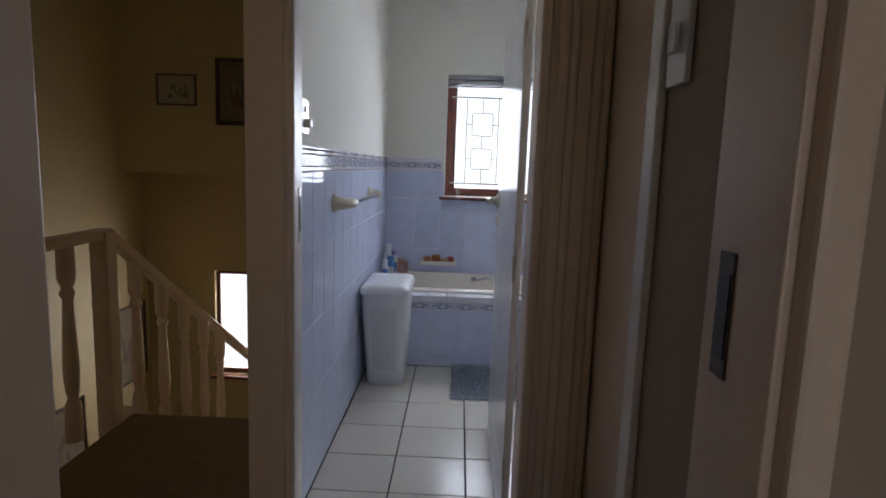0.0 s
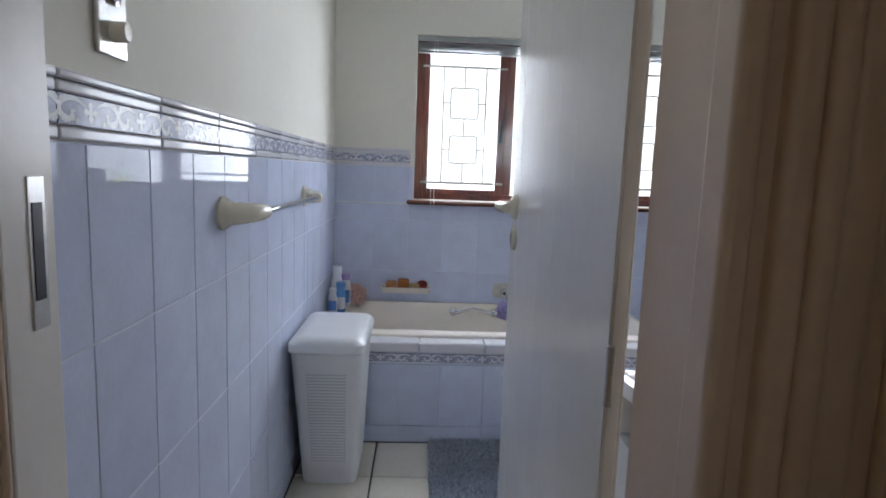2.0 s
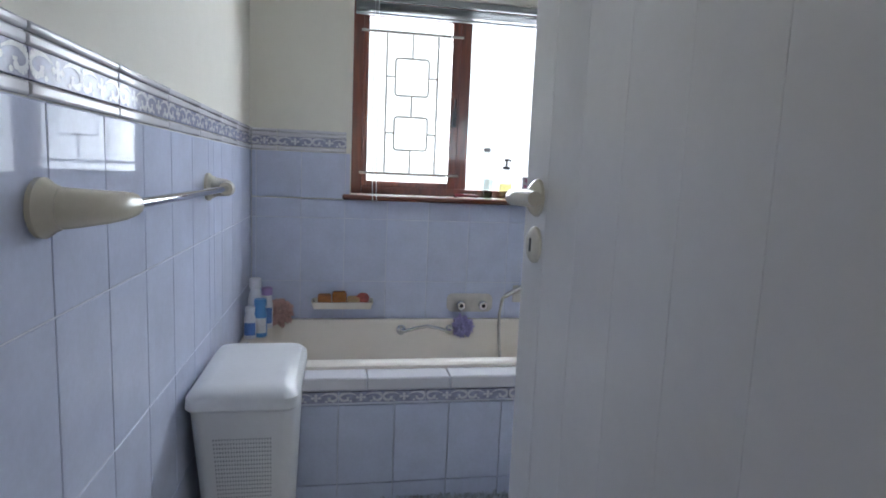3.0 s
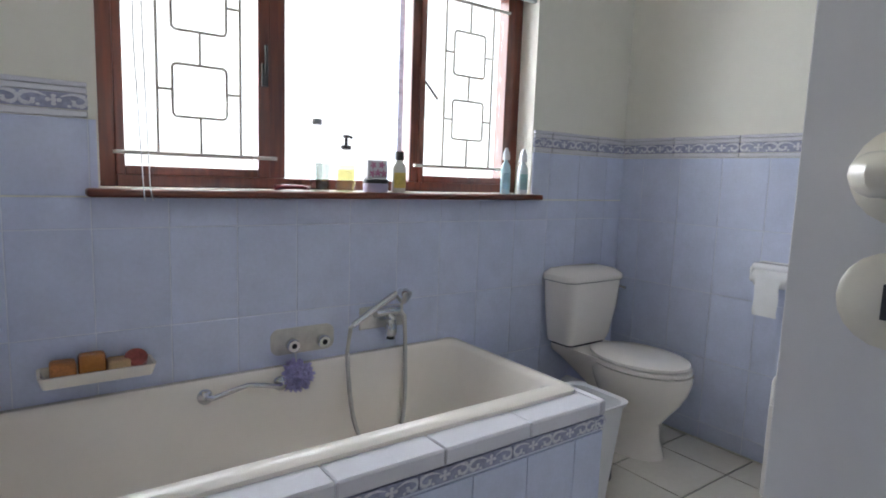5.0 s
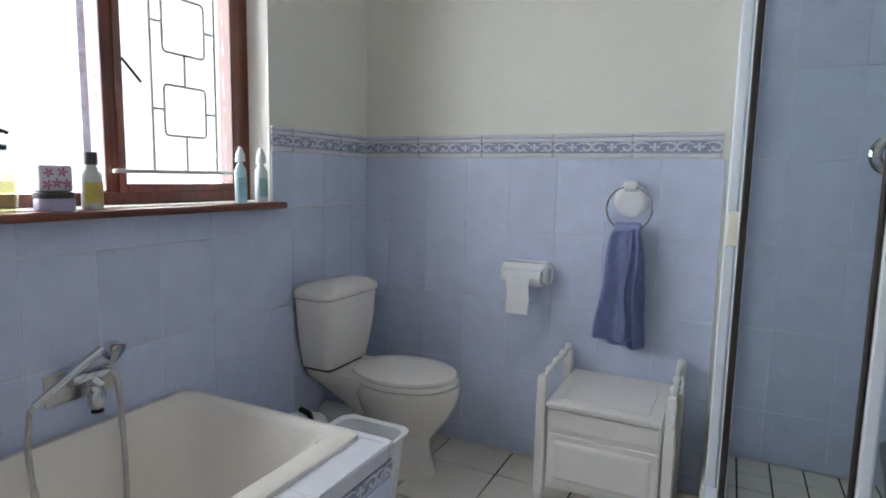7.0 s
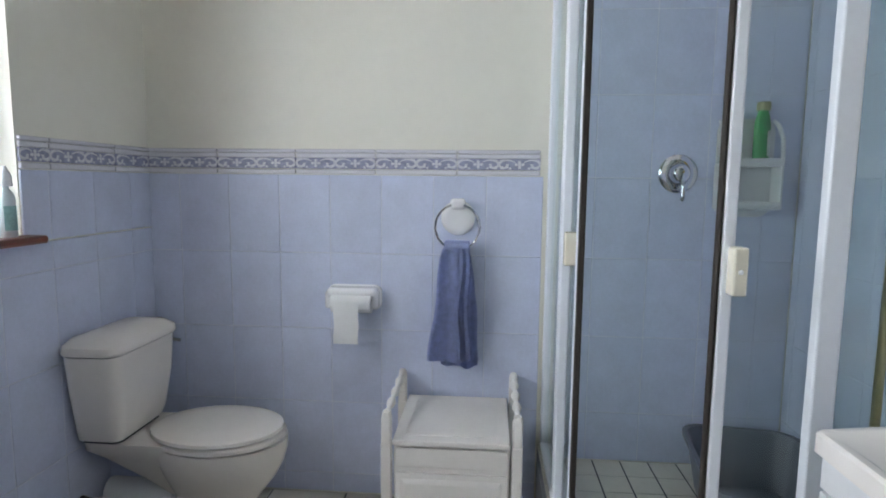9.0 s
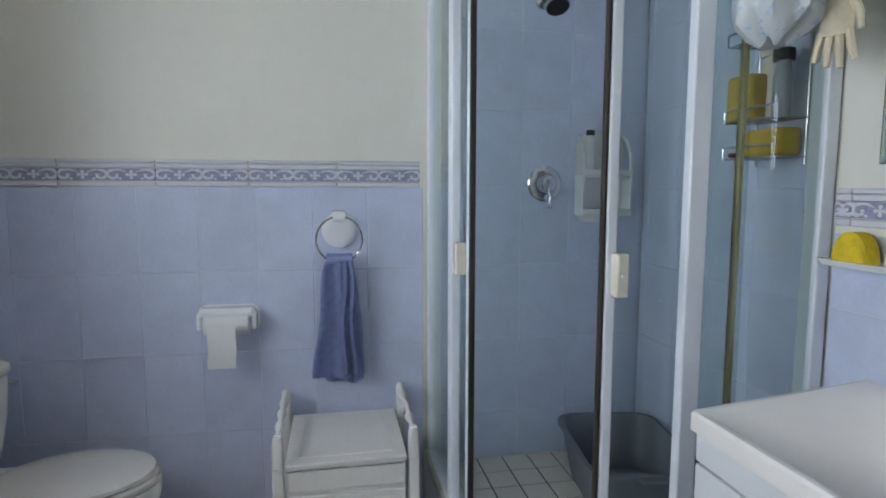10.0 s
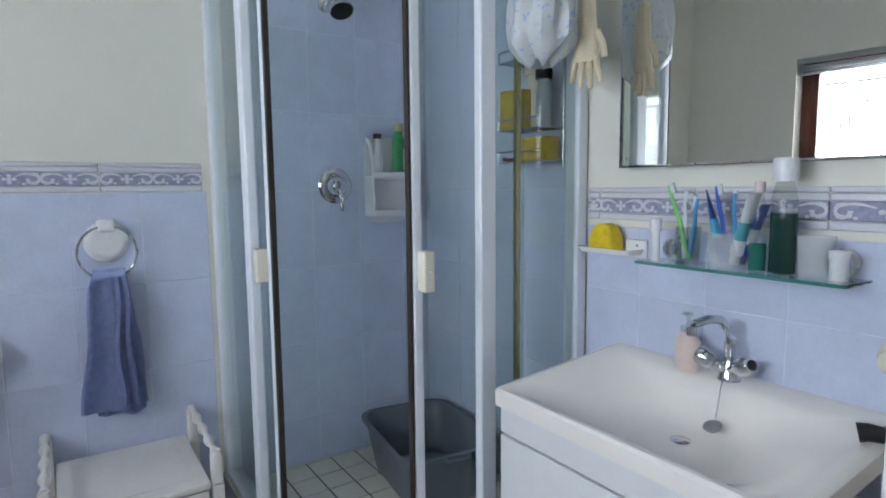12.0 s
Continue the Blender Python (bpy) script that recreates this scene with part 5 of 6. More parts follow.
bottle("bath_brush", (1.735, S + 0.040, 1.558), 0.034, 0.225, plain("cream_plastic", (0.72, 0.66, 0.52), 0.4), plain("cream_cap", (0.7, 0.64, 0.5), 0.4), "cream back brush standing on the wire rack", "brush", neck=0.7)
bottle("shampoo_bottle", (1.655, S + 0.07, 1.558), 0.030, 0.19, plain("grey_tube", (0.40, 0.42, 0.45), 0.3), BLACK, "grey shampoo tube on the wire rack", neck=0.7)
t0 = thing("razor", (1.80, S + 0.07, 1.4485), "red handled razor on the wire rack", "razor")
bm = bmesh.new()
tube(bm, [(-0.03, 0, 0.008), (0.02, 0.01, 0.008), (0.05, 0.01, 0.012)], 0.008, 8)
part("handle", bm, plain("red_plastic", (0.20, 0.012, 0.02), 0.35), t0)

# shower cap and glove hanging by the enclosure
cap = thing("bathing_cap", (1.43, 2.64, 1.895), "crumpled white shower cap with blue flowers hanging up", "shower cap")
bm = bmesh.new()
rings = []
rnd = random.Random(3)
for i in range(14):
    f = i / 13
    z = 0.17 - 0.36 * f
    r = 0.035 + 0.075 * math.sin(min(1, f * 1.15) * math.pi * 0.62) ** 1.1 if f < 0.9 else 0.09 * (1.0 - (f - 0.9) * 6)
    rings.append([((r * (1 + 0.13 * math.sin(7 * a + 5 * f) + 0.07 * math.sin(13 * a - 3 * f))) * math.cos(a) * 0.85 + 0.02 * f, r * (1 + 0.13 * math.sin(7 * a + 5 * f)) * math.sin(a) * 0.8, z + 0.012 * math.sin(5 * a + f * 4)) for a in [2 * math.pi * k / 40 for k in range(40)]])
loft(bm, rings)


def floral():
    m = bpy.data.materials.new("floral_plastic")
    m.use_nodes = True
    nt, b0 = m.node_tree, m.node_tree.nodes["Principled BSDF"]
    tc, vo, cr = nt.nodes.new("ShaderNodeTexCoord"), nt.nodes.new("ShaderNodeTexVoronoi"), nt.nodes.new("ShaderNodeValToRGB")
    no, mxn = nt.nodes.new("ShaderNodeTexNoise"), nt.nodes.new("ShaderNodeMix")
    mxn.data_type = "VECTOR"
    no.inputs["Scale"].default_value = 60
    mxn.inputs[0].default_value = 0.05
    nt.links.new(tc.outputs["Object"], no.inputs["Vector"])
    nt.links.new(tc.outputs["Object"], mxn.inputs[4])
    nt.links.new(no.outputs["Color"], mxn.inputs[5])
    vo.inputs["Scale"].default_value = 38
    nt.links.new(mxn.outputs[1], vo.inputs["Vector"])
    nt.links.new(vo.outputs["Distance"], cr.inputs[0])
    cr.color_ramp.elements[0].color, cr.color_ramp.elements[0].position = (0.28, 0.44, 0.70, 1), 0.12
    cr.color_ramp.elements[1].color, cr.color_ramp.elements[1].position = (0.58, 0.61, 0.62, 1), 0.34
    nt.links.new(cr.outputs[0], b0.inputs["Base Color"])
    b0.inputs["Roughness"].default_value = 0.35
    return m


part("cap_body", bm, floral(), cap)
bm = bmesh.new()
tube(bm, [(0.034 * math.cos(a), 0.032 * math.sin(a), 0.172 + 0.004 * math.sin(9 * a)) for a in [2 * math.pi * k / 30 for k in range(30)]], 0.006, 6, True)
part("elastic_band", bm, PLASTIC, cap, "gathered white elastic")
bm = bmesh.new()
tube(bm, [(0.02, 0, 0.17), (0.01, -0.03, 0.23), (-0.012, -0.12, 0.285)], 0.002, 5)
part("hanging_loop", bm, PLASTIC, cap)
gv = thing("bath_glove", (1.372, 2.54, 1.768), "cream exfoliating glove hanging fingers down", "glove", rz=20)
bm = bmesh.new()
loft(bm, [[(x * w * 0.78, y, z) for x, y in ((-1, 0.0), (-0.7, 0.012), (0, 0.016), (0.7, 0.012), (1, 0.0), (0.7, -0.012), (0, -0.016), (-0.7, -0.012))] for w, z in ((0.030, 0.14), (0.034, 0.10), (0.036, 0.06), (0.046, 0.0), (0.048, -0.05), (0.044, -0.062))])
for k, (x, l, a) in enumerate(((-0.029, 0.07, -0.22), (-0.010, 0.085, -0.06), (0.010, 0.08, 0.06), (0.028, 0.065, 0.2))):
    tube(bm, [(x, 0, -0.05), (x + a * l * 0.5, 0.004, -0.05 - l * 0.5), (x + a * l, 0.002, -0.05 - l)], lambda f: 0.0105 - 0.003 * f * f, 8)
tube(bm, [(-0.03, 0, 0.02), (-0.050, 0.004, -0.02), (-0.056, 0.004, -0.055)], lambda f: 0.011 - 0.003 * f, 8)
part("glove_body", bm, plain("cream_knit", (0.66, 0.58, 0.42), 0.95, 0.12), gv)
bm = bmesh.new()
tube(bm, [(0, 0, 0.13), (0.004, 0, 0.22), (0.03, -0.02, 0.34)], 0.003, 5)
part("loop", bm, plain("cream_knit", (0.66, 0.58, 0.42), 0.95), gv)
hk = thing("wall_hook", (1.41, S, 2.18), "chrome hook that holds the cap and glove", "hook")
bm = bmesh.new()
tube(bm, [(0, 0, 0), (0, 0.10, 0.0), (0.02, 0.16, 0.0), (0.02, 0.17, 0.02)], 0.004, 8)
tube(bm, [(0.0, 0.05, 0.0), (-0.01, 0.05, -0.03)], 0.004, 8)
part("hook", bm, CHROME, hk)
bm = bmesh.new()
tube(bm, [(0.02, 0.15, 0.0), (0.03, 0.147, -0.10), (0.035, 0.145, -0.17)], 0.003, 6)
part("cap_loop", bm, PLASTIC, hk)

# ---- vanity ----
VX0, VX1, VY1, VZ = 0.62, 1.380, 2.865, 0.832
vn = thing("vanity_unit", (0, 0, 0), "white vanity cabinet with drawers under a moulded basin", "vanity")
pbox("carcass", (VX0 + 0.012, S, 0.08), (VX1 - 0.012, VY1 - 0.035, VZ - 0.16), PLASTIC, vn, bevel=0.002)
pbox("plinth", (VX0 + 0.03, S, 0), (VX1 - 0.03, VY1 - 0.08, 0.08), PLASTIC, vn, bevel=0.002)
for z0, z1 in ((0.10, 0.40), (0.405, 0.705), (0.712, 0.795)):
    pbox("drawer_front", (VX0 + 0.012, VY1 - 0.034, z0), (VX1 - 0.012, VY1 - 0.014, z1), PLASTIC, vn, bevel=0.004)
bt = thing("vanity_basin", (0, 0, 0), "white moulded one-piece basin top on the vanity", "basin")
bm = bmesh.new()
cx, cy = (VX0 + VX1) / 2, S + 0.235


def top_ring(x0, y0, x1, y1, z, r):
    """Ring of the moulded top, whose rim rises towards the wall."""
    return [(x, y, zz + 0.045 * min(1.0, max(0.0, (VY1 - y) / (VY1 - S - 0.09)))) for x, y, zz in rring(x0, y0, x1, y1, z, r, 7)]


loft(bm, [top_ring(VX0, S + 0.001, VX1, VY1, VZ - 0.045, 0.012), top_ring(VX0, S + 0.001, VX1, VY1, VZ - 0.006, 0.012), top_ring(VX0 + 0.006, S + 0.002, VX1 - 0.006, VY1 - 0.006, VZ, 0.012),
          top_ring(VX0 + 0.022, S + 0.085, VX1 - 0.022, VY1 - 0.022, VZ - 0.002, 0.05), top_ring(VX0 + 0.05, S + 0.10, VX1 - 0.05, VY1 - 0.04, VZ - 0.016, 0.10), top_ring(VX0 + 0.115, S + 0.112, VX1 - 0.115, VY1 - 0.06, VZ - 0.045, 0.13),
          top_ring(VX0 + 0.18, S + 0.14, VX1 - 0.18, VY1 - 0.09, VZ - 0.085, 0.11), top_ring(VX0 + 0.26, S + 0.18, VX1 - 0.26, VY1 - 0.14, VZ - 0.105, 0.07)], False)
bm.faces.new([v for v in bm.verts][-32:])
box(bm, (VX0 + 0.012, VY1 - 0.045, 0.68), (VX1 - 0.012, VY1 - 0.036, VZ - 0.03))
box(bm, (VX1 - 0.02, S + 0.01, 0.68), (VX1 - 0.012, VY1 - 0.036, VZ - 0.03))
part("basin_top", bm, BASINW, bt)
bm = bmesh.new()
lathe(bm, [(0.022, 0), (0.024, 0.003), (0.016, 0.006), (0, 0.006)], at=(1.0, S + 0.24, VZ - 0.1055 + 0.029), n=20)
part("waste", bm, CHROME, bt)
tpv = thing("basin_mixer", (0.988, S + 0.062, VZ + 0.043), "chrome basin mixer with two handles and a plug chain", "tap")
bm = bmesh.new()
lathe(bm, [(0.028, 0), (0.026, 0.012), (0.020, 0.03), (0.016, 0.05)], n=20)
tube(bm, [(0, 0, 0.035), (0.0, 0.004, 0.095), (0.004, 0.014, 0.135), (0.010, 0.035, 0.156), (0.020, 0.072, 0.160), (0.032, 0.112, 0.150)], lambda f: 0.013 - 0.002 * f, 12)
lathe(bm, [(0.012, 0), (0.012, 0.022)], at=(0.033, 0.115, 0.124), n=14)
part("spout", bm, CHROME, tpv)
for sx in (-1, 1):
    bm = bmesh.new()
    lathe(bm, [(0.014, 0.01), (0.013, 0.035), (0.022, 0.038), (0.026, 0.05), (0.025, 0.075), (0.019, 0.085), (0, 0.086)], n=10, m=pose(0, 0.005, 0.022, -18, sx * 62, 0))
    hd = part("handle", bm, CHROME, tpv)
    bm = bmesh.new()
    lathe(bm, [(0.013, 0.0862), (0.0, 0.089)], n=14, m=pose(0, 0.005, 0.022, -18, sx * 62, 0))
    part("handle_cap", bm, BLACK if sx < 0 else CHROME, hd)
bm = bmesh.new()
tube(bm, [(0.0, 0.026, 0.006), (-0.008, 0.05, -0.006), (-0.020, 0.08, -0.040), (-0.030, 0.105, -0.066)], 0.0016, 5)
part("chain", bm, CHROME, tpv)
bm = bmesh.new()
lathe(bm, [(0.020, 0), (0.022, 0.003), (0.018, 0.006), (0, 0.007)], n=18, m=pose(-0.034, 0.122, -0.083, -24, 0, 0))
part("plug", bm, STEEL, tpv)
bottle("soap_dispenser", (1.100, S + 0.070, VZ + 0.043), 0.035, 0.175, plain("peach_plastic", (0.74, 0.60, 0.54), 0.3), CLEAR, "peach soap dispenser with a clear pump beside the tap", style="pump", cap_h=0.42, sy=0.75, label_mat=plain("pale_pink_label", (0.70, 0.58, 0.54), 0.5, 0.15), neck=0.45)

# the mirror hangs slightly askew on its fixings
mr = thing("mirror", (0.56, S, 0), "large wall mirror without a frame above the basin", "mirror", rz=2.75)
bm = bmesh.new()
loft(bm, [[(x, y, z) for x, z in ((i, 1.415 + i), (0.802 - i, 1.415 + i), (0.802 - i, 2.30 - i), (i, 2.30 - i))] for y, i in ((0.0035, 0), (0.0065, 0.0), (0.0085, 0.005))])
part("mirror_glass", bm, MIRROR, mr, smooth=False)
pbox("backing", (-0.001, 0.0, 1.4135), (0.803, 0.0034, 2.3015), BLACK, mr, bevel=0)
for x, z in ((0.03, 1.44), (0.772, 1.44), (0.03, 2.275), (0.772, 2.275)):
    bm = bmesh.new()
    lathe(bm, [(0.006, 0.0), (0.005, 0.003), (0, 0.004)], axis="Y", at=(x, 0.0086, z), n=12)
    part("screw_cap", bm, CHROME, mr, "chrome screw cap")

gs = thing("glass_shelf", (0.04, S + T, 1.155), "green edged glass shelf on chrome brackets", "shelf")
SHX0, SHX1 = 0.672, 1.188
bm = bmesh.new()
box(bm, (SHX0, 0.004, -0.004), (SHX1, 0.125, 0.003), 0.002)
part("shelf_glass", bm, SHELFGLASS, gs).visible_shadow = False
pbox("front_edge", (SHX0 + 0.001, 0.1252, -0.0045), (SHX1 - 0.001, 0.1275, 0.0032), plain("green_glass_edge", (0.05, 0.20, 0.17), 0.1), gs, "dark green polished edge", bevel=0.0006)
for x in (1.125, 0.725):
    bm = bmesh.new()
    lathe(bm, [(0.030, 0.0), (0.030, 0.008), (0.020, 0.016), (0.016, 0.03), (0.024, 0.042), (0.026, 0.055), (0.018, 0.064), (0, 0.066)], axis="Y", at=(x, 0, 0.036), n=18)
    lathe(bm, [(0.018, -0.012), (0.02, -0.004), (0.016, 0.0035)], at=(x, 0.032, 0.0), n=14)
    part("bracket", bm, CHROME, gs)
SHZ, SHY = 1.1585, S + T
bottle("cream_tube", (1.185, SHY + 0.095, SHZ), 0.013, 0.115, WHITEP, WHITEP, "slim white cream tube on the glass shelf", "tube", neck=0.9, cap_h=0.3)


def mug(at, r, h, mat, label, name="tumbler"):
    t0 = thing(name, at, label, "glass")
    bm = bmesh.new()
    lathe(bm, [(r * 0.85, 0), (r * 0.88, 0.003), (r, h), (r - 0.003, h), (r * 0.82, 0.008)], n=22)
    part("glass_body", bm, mat, t0)
    return t0


FROST = material("frosted_plastic", (0.78, 0.81, 0.84), 0.5, vary=0.03, scale=20)
FROST.node_tree.nodes["Principled BSDF"].inputs["Alpha"].default_value = 0.28
mug((1.115, SHY + 0.055, SHZ), 0.033, 0.095, CLEAR, "clear tumbler holding toothbrushes on the glass shelf")
mug((1.005, SHY + 0.055, SHZ), 0.047, 0.085, FROST, "frosted tumbler holding toothpaste tubes on the glass shelf")
mug((0.805, SHY + 0.055, SHZ), 0.038, 0.090, FROST, "empty frosted tumbler behind a pill jar on the shelf")


def toothbrush(at, lean, colour, label, l=0.185):
    t0 = thing("toothbrush", at, label, "toothbrush", "toothbrushes")
    d = Vector(lean).normalized()
    bm = bmesh.new()
    p0 = Vector((0, 0, 0))
    tube(bm, [p0 + d * (l * k / 8) + Vector((0, 0.003 * math.sin(k * 1.2), 0)) for k in range(9)], lambda f: 0.0062 - 0.0032 * max(0, f - 0.4), 8)
    part("handle", bm, colour, t0)
    bm = bmesh.new()
    c = d * (l * 0.95)
    q = d.to_track_quat("Z", "Y").to_matrix().to_4x4()
    box(bm, (-0.005, 0.002, -0.014), (0.005, 0.013, 0.014), 0.001, m=Matrix.Translation(c) @ q)
    part("bristles", bm, plain("bristle", (0.72, 0.76, 0.76), 0.8), t0)


toothbrush((1.11, SHY + 0.055, SHZ + 0.012), (0.30, 0.06, 1), plain("lime_green", (0.22, 0.60, 0.14), 0.3), "lime green toothbrush in a tumbler", 0.20)
toothbrush((1.12, SHY + 0.06, SHZ + 0.012), (0.08, -0.10, 1), plain("clear_white", (0.62, 0.66, 0.68), 0.3), "white toothbrush in a tumbler", 0.17)
toothbrush((1.112, SHY + 0.05, SHZ + 0.012), (-0.18, 0.1, 1), plain("sky_blue", (0.10, 0.36, 0.70), 0.3), "blue toothbrush in a tumbler", 0.16)
toothbrush((1.005, SHY + 0.055, SHZ + 0.012), (0.16, 0.05, 1), plain("deep_blue", (0.05, 0.12, 0.50), 0.3), "dark blue toothbrush in a frosted tumbler", 0.19)
toothbrush((0.995, SHY + 0.045, SHZ + 0.012), (-0.02, 0.08, 1), plain("sky_blue", (0.10, 0.36, 0.70), 0.3), "pale blue toothbrush in a frosted tumbler", 0.17)


def paste(at, lean, colour, stripe, label, l=0.14):
    t0 = thing("toothpaste_tube", at, label, "toothpaste")
    q = Vector(lean).normalized().to_track_quat("Z", "Y").to_matrix().to_4x4()
    bm = bmesh.new()
    rings = []
    for f, rx, ry in ((0.0, 0.011, 0.011), (0.12, 0.011, 0.011), (0.14, 0.017, 0.015), (0.5, 0.019, 0.010), (0.95, 0.021, 0.002), (1.0, 0.021, 0.0015)):
        rings.append([q @ Vector((rx * math.cos(2 * math.pi * k / 14), ry * math.sin(2 * math.pi * k / 14), f * l)) for k in range(14)])
    loft(bm, rings)
    part("tube_body", bm, colour, t0)
    bm = bmesh.new()
    rings = []
    for f, rx, ry in ((0.35, 0.0188, 0.0126), (0.6, 0.0198, 0.0094)):
        rings.append([q @ Vector((rx * math.cos(2 * math.pi * k / 14), ry * math.sin(2 * math.pi * k / 14), f * l)) for k in range(14)])
    loft(bm, rings, False)
    part("print_band", bm, stripe, t0)


paste((1.012, SHY + 0.06, SHZ + 0.012), (0.22, 0.12, 1), plain("navy_tube", (0.02, 0.05, 0.25), 0.3), plain("cyan_print", (0.10, 0.45, 0.65), 0.3), "navy toothpaste tube in a frosted tumbler", 0.185)
paste((0.985, SHY + 0.062, SHZ + 0.012), (-0.32, 0.10, 1), plain("white_tube", (0.70, 0.72, 0.75), 0.3), plain("teal_print", (0.10, 0.34, 0.40), 0.3), "white and teal toothpaste tube in a frosted tumbler", 0.18)
paste((0.978, SHY + 0.045, SHZ + 0.012), (-0.40, 0.02, 1), plain("navy_tube", (0.02, 0.05, 0.25), 0.3), plain("white_print", (0.6, 0.62, 0.66), 0.3), "dark blue toothpaste tube in a frosted tumbler", 0.155)
bottle("mouthwash_bottle", (0.922, SHY + 0.075, SHZ), 0.021, 0.21, CLEAR, plain("white_red_cap", (0.72, 0.60, 0.60), 0.3), "slim clear bottle of green liquid on the glass shelf", neck=0.4, cap_h=0.12, liquid=(plain("teal_liquid", (0.03, 0.20, 0.16), 0.15), 0.36), label_mat=None, sy=0.8)
bottle("mouthwash_bottle", (0.868, SHY + 0.072, SHZ), 0.031, 0.262, CLEAR, WHITEP, "large mouthwash bottle half full of dark green liquid", neck=0.62, cap_h=0.20, liquid=(plain("dark_green_liquid", (0.008, 0.045, 0.035), 0.15), 0.66), label_mat=plain("pale_cyan_label", (0.36, 0.62, 0.74), 0.4, 0.2), sy=0.8)
bm = bmesh.new()
ml = thing("pill_jar", (0.752, SHY + 0.07, SHZ), "small white pill jar on the glass shelf", "jar")
lathe(bm, [(0.018, 0), (0.018, 0.045), (0.020, 0.046), (0.020, 0.062), (0, 0.063)], n=18)
part("body", bm, WHITEP, ml)

cb = thing("towel_bracket", (0.655, S + T, 1.0), "ivory ceramic rail bracket on the tiles beside the basin", "bracket")
bm = bmesh.new()
lathe(bm, [(0.040, 0), (0.041, 0.008), (0.034, 0.018), (0.028, 0.03)], axis="Y", n=24)
tube(bm, [(0.0, 0.012, 0), (0.0, 0.045, 0), (-0.03, 0.058, 0), (-0.075, 0.06, 0)], lambda f: 0.030 - 0.010 * f, 16)
part("bracket", bm, IVORY, cb)
hbsh = thing("hairbrush", (0.635, S + 0.16, VZ + 0.028), "black hairbrush lying on the vanity top", "hairbrush", rz=25)
bm = bmesh.new()
tube(bm, [(0.032, 0, 0.020), (0.015, 0, 0.024), (-0.01, 0, 0.022), (-0.03, 0, 0.020)], lambda f: 0.020 - 0.006 * f, 10)
part("body", bm, BLACK, hbsh)

so = thing("soap_holder", (1.380, S + T, 1.168), "white ceramic soap holder on the tiles", "soap dish")
bm = bmesh.new()
loft(bm, [rring(-0.09, 0.0, 0.10, 0.075, -0.008, 0.02), rring(-0.10, 0.0, 0.105, 0.085, 0.008, 0.02), rring(-0.092, 0.004, 0.097, 0.078, 0.008, 0.02), rring(-0.082, 0.008, 0.087, 0.068, 0.0, 0.015)])
box(bm, (-0.105, 0, -0.02), (-0.03, 0.016, 0.035), 0.006)
part("dish", bm, GLAZE, so)
bm = bmesh.new()
lathe(bm, [(0.004, 0.016), (0, 0.018)], axis="Y", at=(-0.075, 0, 0.018), n=8)
part("screw", bm, BLACK, so)
ys = thing("sponge", (1.398, S + T + 0.045, 1.170), "bright yellow rounded sponge in the soap holder", "sponge")
bm = bmesh.new()
pr = [(0.050 * math.cos(a), 0.078 * math.sin(a) ** 0.8) for a in [math.pi * k / 18 for k in range(19)]]
loft(bm, [[(x * s, y, z * s + 0.001) for x, z in pr] for y, s in ((-0.026, 0.9), (-0.020, 1.0), (0.020, 1.0), (0.026, 0.9))])
part("body", bm, YELLOW, ys)

# ---- tiles, border and floor pieces ----
CACHE = {}


def piece(name, d, mat, parent, at, bevel=0.0012):
    """One tile: a chamfered slab of size d, shared between alike pieces."""
    key = (name, tuple(round(v, 3) for v in d), mat.name)
    if key not in CACHE:
        x, y, z = (v / 2 for v in d)
        k = [i for i in range(3) if d[i] == min(d)][0]
        bm = bmesh.new()
        box(bm, (-x, -y, -z), (x, y, z))
        es = list(bm.edges)
        bmesh.ops.bevel(bm, geom=es, offset=bevel, segments=1, affect="EDGES")
        me = bpy.data.meshes.new(name)
        bm.to_mesh(me)
        bm.free()
        me.materials.append(mat)
        CACHE[key] = me
    o = new(name, CACHE[key])
    o.parent, o.location = parent, at
    return o


TW, TH, G = 0.2115, 0.317, 0.0032
ROWS = [0.086 + TH * k for k in range(-1, 8)]


def spans(a, b, start, step):
    """Joint positions from a to b on a grid."""
    k = math.ceil((a - start) / step - 0.02)
    cuts = [a]
    while start + k * step < b - 0.012:
        if start + k * step > a + 0.012:
            cuts.append(start + k * step)
        k += 1
    return list(zip(cuts, cuts[1:] + [b]))


def wall_tiles(parent, axis, plane, inward, u0, u1, z0, z1, start, mat=TILE):
    """Tiles on the wall at plane; axis is the wall's normal."""
    g = T - 0.0028
    if axis == "x":
        pbox("grout", (plane, u0 + 0.001, z0), (plane + inward * g, u1 - 0.001, z1), GROUT, parent, bevel=0)
    else:
        pbox("grout", (u0 + 0.001, plane, z0), (u1 - 0.001, plane + inward * g, z1), GROUT, parent, bevel=0)
    for a, b in spans(u0, u1, start, TW):
        for c, d in spans(z0, z1, ROWS[1], TH):
            lu, lz = b - a - G, d - c - G
            if lu < 0.008 or lz < 0.008:
                continue
            m, n, p = (a + b) / 2, (c + d) / 2, plane + inward * (T / 2 - 0.001)
            if axis == "x":
                piece("tile", (T, lu, lz), mat, parent, (p, m, n))
            else:
                piece("tile", (lu, T, lz), mat, parent, (m, p, n))


